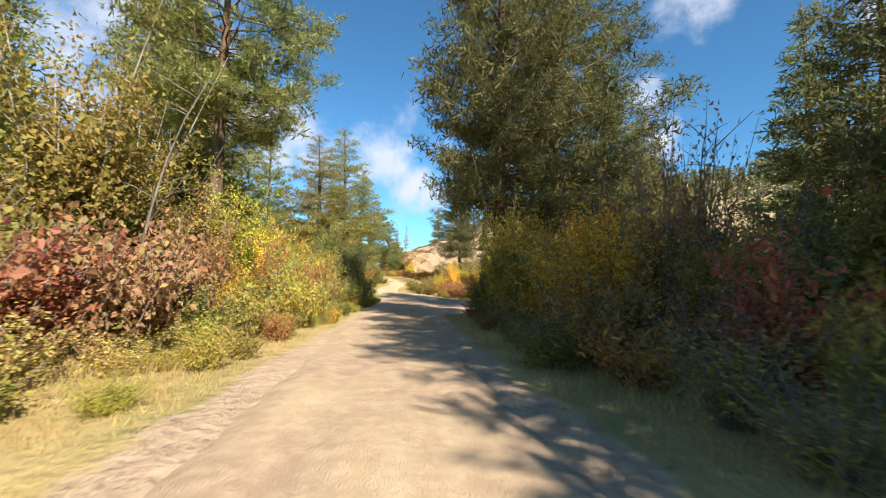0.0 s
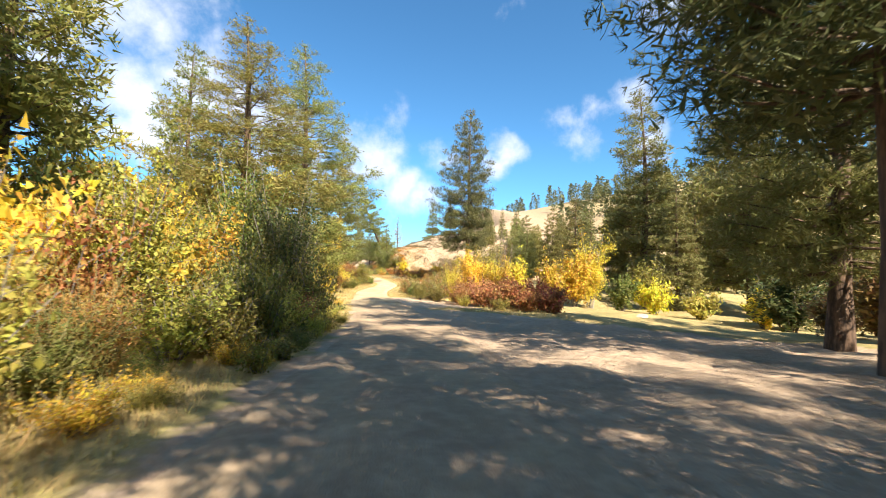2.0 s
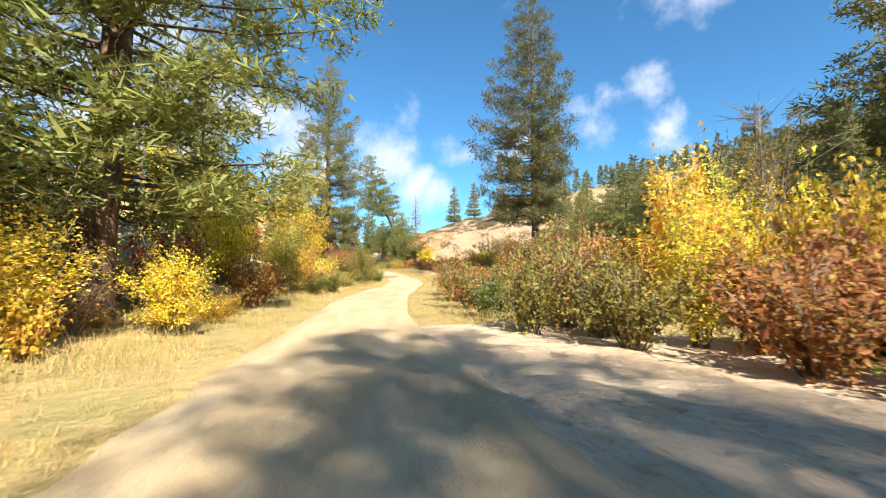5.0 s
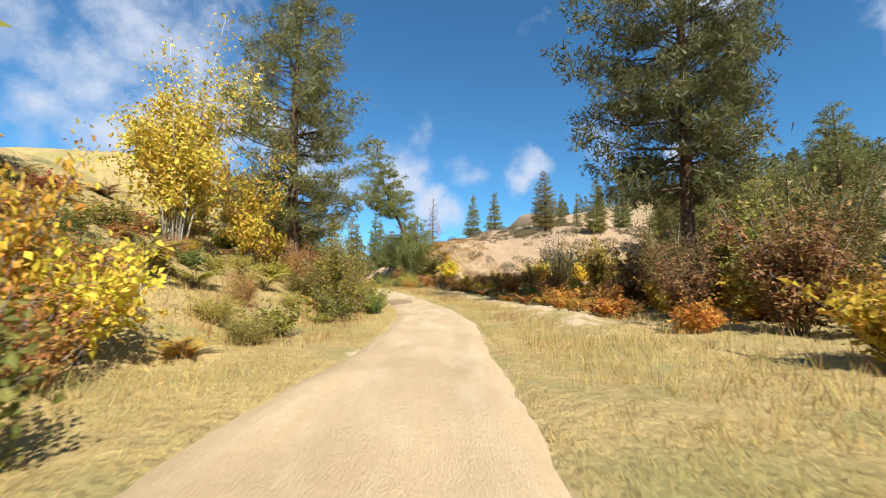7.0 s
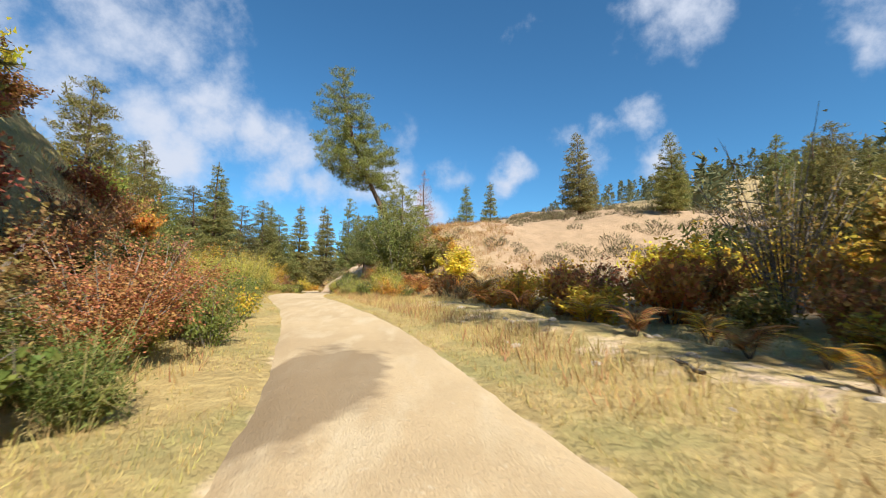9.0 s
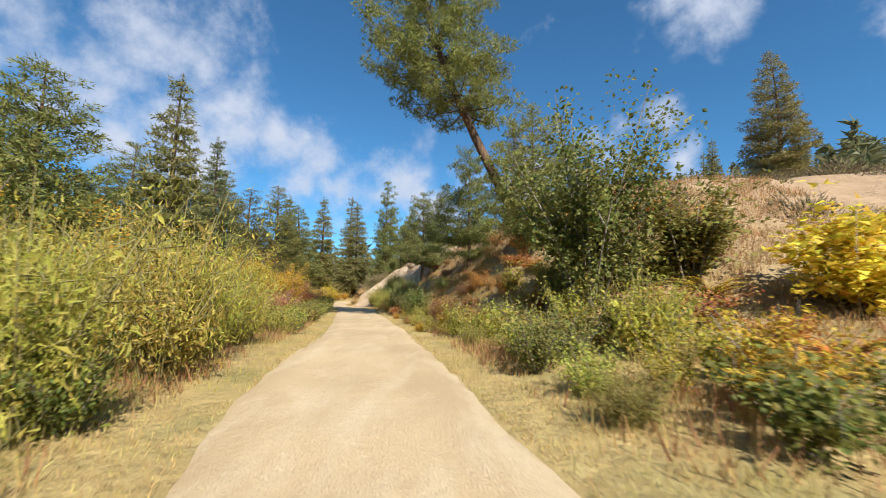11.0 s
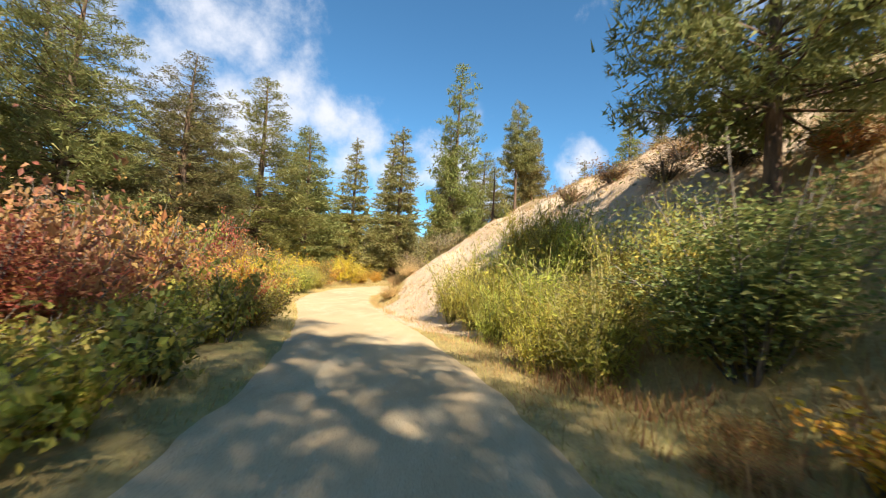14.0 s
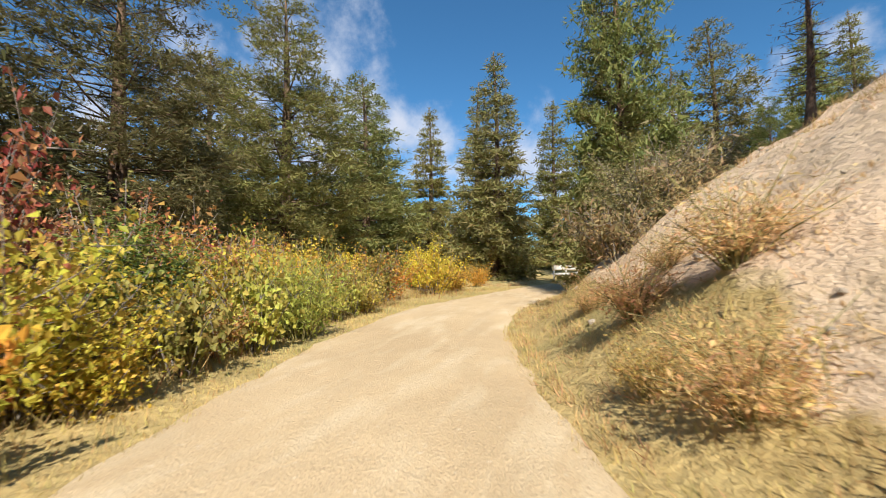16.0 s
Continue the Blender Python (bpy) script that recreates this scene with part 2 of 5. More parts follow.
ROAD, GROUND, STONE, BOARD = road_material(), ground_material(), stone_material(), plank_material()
BARK = bark_material("pine_bark", (0.075, 0.05, 0.035), (0.20, 0.125, 0.08))
GREY_BARK = bark_material("grey_twig_bark", (0.11, 0.09, 0.07), (0.27, 0.23, 0.19))
GREEN_BARK = bark_material("willow_bark", (0.15, 0.13, 0.05), (0.30, 0.26, 0.10))
PALE_BARK = bark_material("pale_aspen_bark", (0.17, 0.15, 0.12), (0.42, 0.39, 0.33))
NEEDLES = leaf_material("pine_needles", 0.36, 0.16, (0.22, 0.17, 0.07), 0.12, 0.55)
LEAVES = leaf_material("autumn_leaves", 0.42, 0.34, (0.42, 0.25, 0.08), 0.10)
STRAW = leaf_material("dry_grass", 0.3, 0.4, (0.16, 0.17, 0.05), 0.2, 0.8)

# ---- the lie of the land ----
# along y: the road's middle, and its height
WAY_Y = (-60, -10, 0, 5, 10, 15, 20, 25, 29, 33, 37, 41, 45.5, 50, 58, 65, 70, 76, 81, 86.6, 92, 99, 104, 110, 117, 122.7, 128, 133.5, 138, 143, 147, 150.5, 154, 160, 166, 172, 180, 190, 205, 260)
WAY_X = (4, 0.8, 0, -0.38, -0.61, -0.79, -0.89, -0.99, -0.94, -0.97, -1.22, -1.75, -2.5, -3.2, -4.3, -4.75, -4.5, -4.15, -4.05, -4.5, -5.5, -7.4, -9.3, -11.8, -12.95, -13.8, -14.9, -16.1, -17.1, -18.1, -19.4, -20.75, -22.5, -24.4, -25.0, -23.7, -21.5, -16, -10, 20)
WAY_Z = (1.2, 0.75, 0.62, 0.52, 0.40, 0.28, 0.2, 0.1, 0.03, -0.05, -0.15, -0.22, -0.22, -0.15, 0.02, 0.17, 0.3, 0.43, 0.57, 0.73, 0.98, 1.42, 1.75, 2.1, 2.22, 2.22, 2.25, 2.38, 2.48, 2.56, 2.6, 2.62, 2.62, 2.7, 2.9, 3.1, 3.4, 3.8, 4.5, 7)
_fine = np.arange(-60, 260.01, 0.5)


def _smoothed(table):
    v = np.interp(_fine, WAY_Y, table)
    kernel = np.hanning(17)
    return np.convolve(np.pad(v, 8, mode="edge"), kernel / kernel.sum(), mode="valid")


_ROAD_X, _ROAD_Z = _smoothed(WAY_X), _smoothed(WAY_Z)


def road_x(y):
    return np.interp(y, _fine, _ROAD_X)


def road_z(y):
    return np.interp(y, _fine, _ROAD_Z)


def ease(v, a, b):
    t = np.clip((np.asarray(v, float) - a) / (b - a), 0, 1)
    return t * t * (3 - 2 * t)


def wobble(x, y, size, seed=0.0):
    """Cheap smooth relief from crossing waves, about -1 to 1."""
    x, y = np.asarray(x, float) / size + seed, np.asarray(y, float) / size - seed
    return 0.4 * np.sin(1.3 * x + 0.7 * y + 1.1 * np.sin(0.9 * y)) + 0.35 * np.sin(2.9 * y - 1.7 * x + np.sin(1.6 * x)) + 0.25 * np.sin(5.3 * x + 4.1 * y + 1.3 * np.sin(2.2 * y))


def land(x, y):
    """Height of the ground."""
    x, y = np.asarray(x, float), np.asarray(y, float)
    d = x - road_x(y)
    a = np.abs(d)
    z = road_z(y) - 0.02 * ease(a, 0.5, 1.5) + 0.0 * a
    # right: cut bank and hill ahead, shallow pull-out before
    cut = ease(y, 112, 128)
    start = 2.1 + 1.2 * (1 - ease(y, 138, 154)) + 0.4 * ease(y, 132, 141) * (1 - ease(y, 147, 155)) + 2.5 * ease(y, 163, 175)
    steep = np.clip(d - start, 0, 8.0)
    bank = (0.84 - 0.12 * ease(y, 146, 156)) * steep + (0.32 * np.clip(d - start - 8.0, 0, 23) - 0.10 * np.clip(d - 38, 0, 24)) * ease(y, 108, 165)
    bank = bank + 0.22 * np.clip(y - 178, 0, 200) * ease(d, 8, 45)
    gentle = 0.05 * np.clip(d - 6, 0, 14) * ease(y, 62, 75) - (0.02 * np.clip(d - 2, 0, 8) + 0.055 * np.clip(d - 10, 0, 22)) * (1 - ease(y, 56, 80)) * ease(y, 10, 26)
    gentle = gentle + (0.26 + 0.12 * wobble(x, y, 2.3, 4)) * np.exp(-(((d - 5.0) / 1.3) ** 2)) * ease(y, 76, 82) * (1 - ease(y, 100, 108))
    hill = 0.24 * np.clip(d - 17, 0, 40) * ease(y, 85, 125)
    right = (d > 0) * (cut * bank + (1 - cut) * (gentle + hill))
    right = right + (d > 0) * 0.21 * np.clip(d - 70, 0, 420) * ease(y, 20, 120)
    # left: low shoulder, a bank beside the middle stretch, then the open valley floor
    mid = ease(y, 58, 72) * (1 - ease(y, 100, 112))
    low = 0.06 * np.clip(a - 3, 0, 14) * (1 - ease(y, 100, 112))
    left = (d < 0) * (low + 0.62 * np.clip(a - 4.8, 0, 5.5) * ease(y, 89, 96) * (1 - ease(y, 105, 112)) + mid * 0.44 * np.clip(a - 4.2, 0, 14) + 0.2 * np.clip(a - 66, 0, 420))
    off = ease(a, 1.4, 4.0)
    rough = 0.10 * wobble(x, y, 1.7) * off + 0.05 * wobble(x, y, 0.5, 3) * off + 0.35 * wobble(x, y, 9, 1) * ease(a, 6, 20)
    rough = rough + ease(a, 80, 200) * 9 * wobble(x, y, 60, 2)
    dirt = cut * (d > 0) * ease(d, start, start + 1.5)
    rough = rough + dirt * (0.14 * wobble(x, y, 0.8, 5) + 0.30 * wobble(x, y, 3.1, 7) + 0.03 * wobble(x, y, 0.36, 11) + 0.07 * wobble(y * 0.7, x * 1.3, 1.3, 4) + 0.05 * wobble(x + 0.6 * y, y - 0.4 * x, 0.7, 9))
    return z + right + left + rough


def bareness(x, y):
    """1 where the earth lies open, 0 where dry grass covers it."""
    d = np.asarray(x, float) - road_x(y)
    y = np.asarray(y, float) + 0 * d
    pull_out = ease(y, 19, 24) * (1 - ease(y, 50, 54)) * ease(d, 0.5, 1.5) * (1 - ease(d, 15, 24))
    pull_out = pull_out * (1 - ease(y - 44 + 0.85 * d, 2.5, 6))
    foot = 1.9 * ease(y + 1.6 * wobble(x, y, 1.1, 3), 152.5, 159.5)
    bank = ease(y - 0.35 * np.clip(5.5 - d, -6, 4), 145.0, 149.5) * ease(d - foot, 0.8, 2.1) * (1 - 0.75 * ease(d, 5.5, 12)) * (1 - ease(y, 178, 186))
    berm = ease(y, 72, 78) * (1 - ease(y, 104, 110)) * ease(d, 2.6, 4.2) * (1 - ease(d, 6.2, 8)) * 0.42
    first = 1 - ease(y, 40, 50)
    verge = (1 - ease(np.abs(d), 1.15 + 0.5 * first, 1.75 + 1.0 * first)) * (1 + 0.3 * first)
    strip = 0.75 * ease(y, 44, 48) * (1 - ease(y, 54, 58)) * ease(d, 0.9, 1.4) * (1 - ease(d, 6, 8))
    slope = 0.30 * ease(y, 112, 125) * ease(d, 4, 8) * (1 - ease(d, 16, 26))
    return np.maximum.reduce([pull_out, bank, berm, verge * 0.55, slope, strip])


def mesh_of(name, verts, faces, material, smooth=False):
    me = bpy.data.meshes.new(name)
    me.from_pydata(np.asarray(verts).tolist() if isinstance(verts, np.ndarray) else verts, [], np.asarray(faces).tolist() if isinstance(faces, np.ndarray) else faces)
    me.materials.append(material)
    if smooth:
        me.shade_smooth()
    return me


def sheet(us, vs):
    """Quad faces of a grid with len(us) rows of len(vs) points."""
    n, m = len(us), len(vs)
    i = (np.arange(n - 1)[:, None] * m + np.arange(m - 1)[None]).ravel()
    return np.stack([i, i + 1, i + m + 1, i + m], 1)


def build_ground():
    ys = np.concatenate([np.linspace(-900, -70, 14), np.arange(-60, -10, 3), np.arange(-10, 140, 0.62), np.arange(140, 178, 0.4), np.arange(178, 190, 0.8), np.arange(190, 262, 2.5), np.linspace(270, 1800, 40)])
    half = np.concatenate([np.arange(0, 1.4, 0.45), np.arange(1.4, 8, 0.3), np.arange(8, 20, 0.7), np.arange(20, 70, 2.5), np.linspace(75, 500, 30), np.linspace(560, 1600, 6)])
    ds = np.concatenate([-half[:0:-1], half])
    Y, D = np.meshgrid(ys, ds, indexing="ij")
    X = road_x(Y) + D
    Z = land(X, Y) - 0.09 * (1 - ease(np.abs(D), 1.0, 1.75))
    me = mesh_of("ground", np.stack([X, Y, Z], -1).reshape(-1, 3), sheet(ys, ds), GROUND, True)
    layer = me.attributes.new("bare", "FLOAT", "POINT")
    layer.data.foreach_set("value", bareness(X, Y).ravel().astype(np.float32))
    layer = me.attributes.new("hill", "FLOAT", "POINT")
    layer.data.foreach_set("value", (np.maximum(ease(D, 9, 15) * ease(Y, 84, 100), 0.75 * ease(D, 3.5, 8) * ease(Y, 110, 122)) * (1 - 0.6 * ease(D, 60, 120))).ravel().astype(np.float32))
    tagged(new("ground", me), "dry autumn ground of straw-coloured grass and open earth", "ground", kind="structure")


def build_road():
    ys = np.arange(-40, 200, 0.4)
    ds = np.concatenate([np.arange(-2.1, -1.2, 0.15), np.arange(-1.2, 1.21, 0.2), np.arange(1.35, 2.2, 0.15)])
    Y, D = np.meshgrid(ys, ds, indexing="ij")
    wide = 0.88 + 0.07 * wobble(Y * 0, Y, 4) + 0.22 * ease(Y, 8, 14) * (1 - ease(Y, 50, 56)) - 0.10 * ease(Y, 70, 74) * (1 - ease(Y, 88, 96)) + 0.12 * ease(Y, 150, 158)
    X = road_x(Y) + D * wide
    rut = 0.035 * (np.exp(-(((np.abs(D) - 0.72) / 0.26) ** 2)))
    Z = road_z(Y) + 0.03 - rut + 0.02 * wobble(X, Y, 0.8) - 0.16 * ease(np.abs(D), 1.25, 2.1) + 0.02 * wobble(X, Y, 0.3, 4) * ease(np.abs(D), 0.9, 1.6)
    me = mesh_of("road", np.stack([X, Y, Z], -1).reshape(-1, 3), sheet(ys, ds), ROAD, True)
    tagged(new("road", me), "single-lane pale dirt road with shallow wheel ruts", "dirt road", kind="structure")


build_ground()
build_road()

# ---- growing things ----


def tube(verts, faces, pts, radii, sides=6):
    """Adds a tapered tube along points."""
    start = len(verts)
    pts = [Vector(p) for p in pts]
    for k, p in enumerate(pts):
        way = (pts[min(k + 1, len(pts) - 1)] - pts[max(k - 1, 0)]).normalized()
        side = way.orthogonal().normalized()
        up = way.cross(side)
        for s in range(sides):
            a = 2 * math.pi * s / sides
            verts.append(tuple(p + (side * math.cos(a) + up * math.sin(a)) * radii[k]))
    for k in range(len(pts) - 1):
        for s in range(sides):
            a, b = start + k * sides + s, start + k * sides + (s + 1) % sides
            faces.append((a, b, b + sides, a + sides))
    faces.append(tuple(range(len(verts) - sides, len(verts))))


def blades(centres, ways, length, width, rng, facing=None):
    """Thin triangles from centres along ways, turned to the given facing: vertices and faces."""
    n = len(centres)
    ways = ways / np.linalg.norm(ways, axis=1, keepdims=True)
    turn = rng.normal(size=(n, 3))
    side = np.cross(ways, turn if facing is None else facing + turn * 0.38)
    side /= np.linalg.norm(side, axis=1, keepdims=True) + 1e-9
    ln, wd = np.asarray(length).reshape(-1, 1), np.asarray(width).reshape(-1, 1)
    v = np.stack([centres - side * wd * 0.5, centres + side * wd * 0.5, centres + ways * ln], 1).reshape(-1, 3)
    return v, np.arange(3 * n).reshape(-1, 3)


def leaf_quads(centres, size, rng, slim=0.6, up=0.3, hang=None):
    """Folded diamond leaves round centres: vertices and faces."""
    n = len(centres)
    way = rng.normal(size=(n, 3))
    if hang is not None:
        way = way * 0.55 + np.array(hang)
    way /= np.linalg.norm(way, axis=1, keepdims=True)
    nor = rng.normal(size=(n, 3)) + np.array([0, 0, up * 3])
    side = np.cross(way, nor)
    side /= np.linalg.norm(side, axis=1, keepdims=True) + 1e-9
    top = np.cross(side, way)
    s = (size * rng.uniform(0.65, 1.3, n))[:, None]
    base, tip = centres - way * s * 0.5, centres + way * s * 0.5 - top * s * 0.08
    l, r = centres - side * s * slim * 0.5 + top * s * 0.10, centres + side * s * slim * 0.5 + top * s * 0.10
    v = np.stack([base, r, tip, l], 1).reshape(-1, 3)
    i = np.arange(n) * 4
    return v, np.concatenate([np.stack([i, i + 1, i + 2], 1), np.stack([i, i + 2, i + 3], 1)])


def clump_hearts(mids, radii, flat, rng, count, size):
    """Short crossing needles that close the middle of each clump: vertices and faces."""
    m, r = np.repeat(mids, count, 0), np.repeat(radii, count)
    way = rng.normal(size=m.shape)
    c = m + rng.normal(size=m.shape) * flat * r[:, None] * 0.30 - way * 0.1 * r[:, None]
    return blades(c, way, r * size[0] * rng.uniform(0.7, 1.3, len(r)), r * size[1] * rng.uniform(0.7, 1.3, len(r)), rng)


def conifer_meshes(seed, h, r, base, tiers, per, clump, dense, needle, kind="pine", sweep=None, tuft=1):
    """Trunk with limbs, and a crown of rounded needle clumps, for a tree h metres high."""
    rng = np.random.default_rng(seed)
    tv, tf = [], []
    steps = 10
    bend = rng.normal(size=2) * 0.012 * h

    def spine(f):
        if sweep:
            return np.array([sweep[0] * math.sin(f * math.pi / 2), sweep[1] * f, h * f])
        return np.array([bend[0] * math.sin(3 * f), bend[1] * math.sin(2.4 * f), h * f])
    tr = 0.014 * h + 0.05
    tube(tv, tf, [spine(k / steps) - (np.array([0, 0, 0.5]) if k == 0 else 0) for k in range(steps + 1)], [tr * (1 - 0.94 * k / steps) * (1.35 if k == 0 else 1) for k in range(steps + 1)], 8)
    mids, rads, outs = [], [], []
    lop = rng.uniform(0, 6.283, 3)
    for i in range(tiers):
        u = (i + rng.uniform(0, 0.8)) / tiers
        f = base + (0.975 - base) * u
        shape = (1 - u) ** 0.55 * min(1.0, 0.66 + 1.5 * u) if kind == "pine" else (1 - u) ** 0.8 * min(1.0, 0.85 + 1.5 * u)
        n = max(3, int(per * (1.15 - 0.6 * u) + 0.5))
        first = rng.uniform(0, 6.283)
        for j in range(n):
            a = first + 6.283 * j / n + rng.normal() * 0.3
            side_gain = 1 + 0.16 * math.sin(a + lop[0]) + 0.10 * math.sin(2 * a + 5 * u + lop[1])
            ln = max(0.026 * h, r * shape * side_gain * rng.uniform(0.66, 1.12))
            rise, curl = (-0.26 + 0.62 * u, 0.30) if kind == "pine" else (-0.38 + 0.5 * u, 0.20)
            out = np.array([math.cos(a), math.sin(a), 0])
            side = np.array([-out[1], out[0], 0])
            p0 = spine(f) + np.array([0, 0, rng.normal() * 0.006 * h])
            curve = lambda s: p0 + out * ln * s + np.array([0, 0, ln * (rise * s + curl * s * s)])  # noqa: E731
            tube(tv, tf, [curve(0), curve(0.5), curve(0.97)], [tr * 0.2 * (1 - 0.8 * f) + 0.012, tr * 0.12 * (1 - 0.8 * f) + 0.008, 0.006], 3)
            count = max(1, int(ln / (clump * 0.86) + rng.uniform(0.1, 1.0)))
            for q in range(count):
                s = 1.0 - 0.72 * (q + rng.uniform(0, 0.6)) / max(count, 1.5)
                big = clump * rng.uniform(0.7, 1.25) * (0.5 + 0.5 * min(1, 1.25 - u))
                mids.append(curve(s) + side * rng.normal() * 0.20 * ln * (1.4 - s) + np.array([0, 0, rng.normal() * 0.16 * clump]))
                rads.append(big)
                outs.append(out)
    for k in range(3):
        mids.append(spine(0.955 + 0.016 * k))
        rads.append(clump * (0.42 - 0.07 * k))
        outs.append(np.array([0, 0, 1.0]))
    flat = np.array([1, 1, 0.62 if kind == "pine" else 0.42])
    hv, hf = clump_hearts(np.array(mids), np.array(rads), flat, rng, 10 if tuft < 8 else 34, (0.55, 0.20) if tuft < 8 else (0.46, 0.085))
    mids, rads, outs = (np.repeat(np.array(v), dense // tuft, 0) for v in (mids, rads, outs))
    n = rng.normal(size=mids.shape) + np.array([0, 0, 0.35]) + outs * 0.25
    n /= np.linalg.norm(n, axis=1, keepdims=True)
    c = mids + n * flat * rads[:, None] * rng.uniform(0.35, 0.92, len(n))[:, None]
    if tuft > 1:
        c, n, rads, outs = (np.repeat(v, tuft, 0) for v in (c, n, rads, outs))
    way = n * 0.6 + rng.normal(size=n.shape) * (0.55 if tuft == 1 else 0.8) + outs * 0.3 + np.array([0, 0, 0.2 if kind == "pine" else -0.1])
    v, fc = blades(c, way, needle[0] * rads * rng.uniform(0.6, 1.25, len(c)), needle[1] * rads * rng.uniform(0.7, 1.25, len(c)), rng, n if tuft == 1 else n * 0.5)
    if dense > 12:
        v, fc = np.concatenate([hv, v]), np.concatenate([hf, fc + len(hv)])
    return mesh_of("trunk", tv, tf, BARK, True), mesh_of("crown", v, fc, NEEDLES)


def shrub_meshes(seed, stems, leaves, leaf, slim=0.6, top=0.55, bark=None, upright=0.5, hang=None, shell=0.75, bare=0.0, low=0.15, tall=1.0, folded=False, fill=True):
    """A bush one metre in radius and tall high: stems that fork, and leaves round their outer part."""
    rng = np.random.default_rng(seed)
    tv, tf, c = [], [], []
    lumps = [rng.uniform(0.72, 1.2) for _ in range(7)]
    forks = 5
    for i in range(stems):
        a = i * 2.39996 + rng.normal() * 0.4
        grow = lumps[i % 7] * rng.uniform(0.62, 1.18)
        q = math.sqrt((i + 0.6) / stems)
        tip = np.array([math.cos(a) * q * 0.86 * grow, math.sin(a) * q * 0.86 * grow, tall * (top + (1 - top) * (1 - q ** 2) ** 0.5) * grow * rng.uniform(0.75, 1.08)])
        foot = np.array([math.cos(a), math.sin(a), 0]) * 0.10 * q + np.array([0, 0, -0.06])
        mid = foot * (1 - upright) * 0.5 + tip * np.array([0.5 - 0.2 * upright, 0.5 - 0.2 * upright, 0.55])
        curve = lambda s: foot * (1 - s) ** 2 + 2 * mid * s * (1 - s) + tip * s * s  # noqa: E731
        tube(tv, tf, [curve(0), curve(0.5), curve(1.0)], [0.013, 0.009, 0.003], 3)
        for k in range(forks):
            s0 = rng.uniform(0.3, 0.88)
            b0 = curve(s0)
            b1 = b0 + rng.normal(size=3) * 0.20 + np.array([math.cos(a), math.sin(a), 1.2]) * 0.09
            if k < 2:
                tube(tv, tf, [b0, b1], [0.007, 0.002], 3)
            m = int(leaves / stems / (forks + 1) * rng.uniform(0.6, 1.4))
            s = rng.uniform(0, 1.1, m)[:, None]
            c.append(b0 + (b1 - b0) * s + rng.normal(size=(m, 3)) * 0.065)
        m = int(leaves / stems / (forks + 1) * 1.4)
        s = rng.uniform(low, 1.02, m) ** shell
        c.append(np.array([curve(v) for v in s]) + rng.normal(size=(m, 3)) * 0.085)
    c = np.concatenate(c)
    inner = c[rng.uniform(size=len(c)) < 0.16] * np.array([0.8, 0.8, 0.82])
    c[:, 2] = np.abs(c[:, 2] - 0.02) + 0.02
    if bare:
        c = c[rng.uniform(size=len(c)) > bare]
    if folded:
        v, f = leaf_quads(c, leaf, rng, slim, 0.35, hang)
    else:
        n = len(c)
        out = c * np.array([1, 1, 0.5]) - np.array([0, 0, 0.2])
        out /= np.linalg.norm(out, axis=1, keepdims=True) + 1e-6
        way = rng.normal(size=(n, 3)) + (np.array(hang) * 1.8 if hang is not None else 0)
        size = leaf * rng.uniform(0.65, 1.3, n)
        v, f = blades(c, way, size, size * slim, rng, out * 0.8 + np.array([0, 0, 0.4]) + rng.normal(size=(n, 3)) * 0.55)
    if fill:
        iv, jf = leaf_quads(inner, leaf * 1.45, rng, max(slim, 0.35), 0.5)
        v, f = np.concatenate([v, iv]), np.concatenate([f, jf + len(v)])
    return mesh_of("branchwork", tv, tf, bark or GREY_BARK, True), mesh_of("foliage", v, f, LEAVES)


def fern_meshes(seed):
    """A clump of arching bracken fronds, one metre in radius."""
    rng = np.random.default_rng(seed)
    tv, tf, vs, fs = [], [], [], []
    count = 0
    for i in range(15):
        a = i * 2.39996 + rng.normal() * 0.2
        out = np.array([math.cos(a), math.sin(a), 0])
        side = np.array([-out[1], out[0], 0])
        reach, tall = rng.uniform(0.6, 1.05), rng.uniform(0.7, 1.1)
        curve = lambda s: out * reach * (0.15 * s + 0.85 * s * s) + np.array([0, 0, tall * (1.7 * s - 0.95 * s * s)])  # noqa: E731
        tube(tv, tf, [curve(0), curve(0.5), curve(1)], [0.012, 0.008, 0.003], 3)
        for s in np.linspace(0.3, 1, 14):
            p, w = curve(s), 0.42 * (1.08 - s)
            for g in (-1, 1):
                q = p + side * g * w + out * w * 0.35 - np.array([0, 0, w * 0.3])
                vs += [p - out * 0.035, p + out * 0.035, q]
                fs.append((count, count + 1, count + 2))
                count += 3
    return mesh_of("branchwork", tv, tf, GREY_BARK), mesh_of("foliage", np.array(vs), np.array(fs), LEAVES)


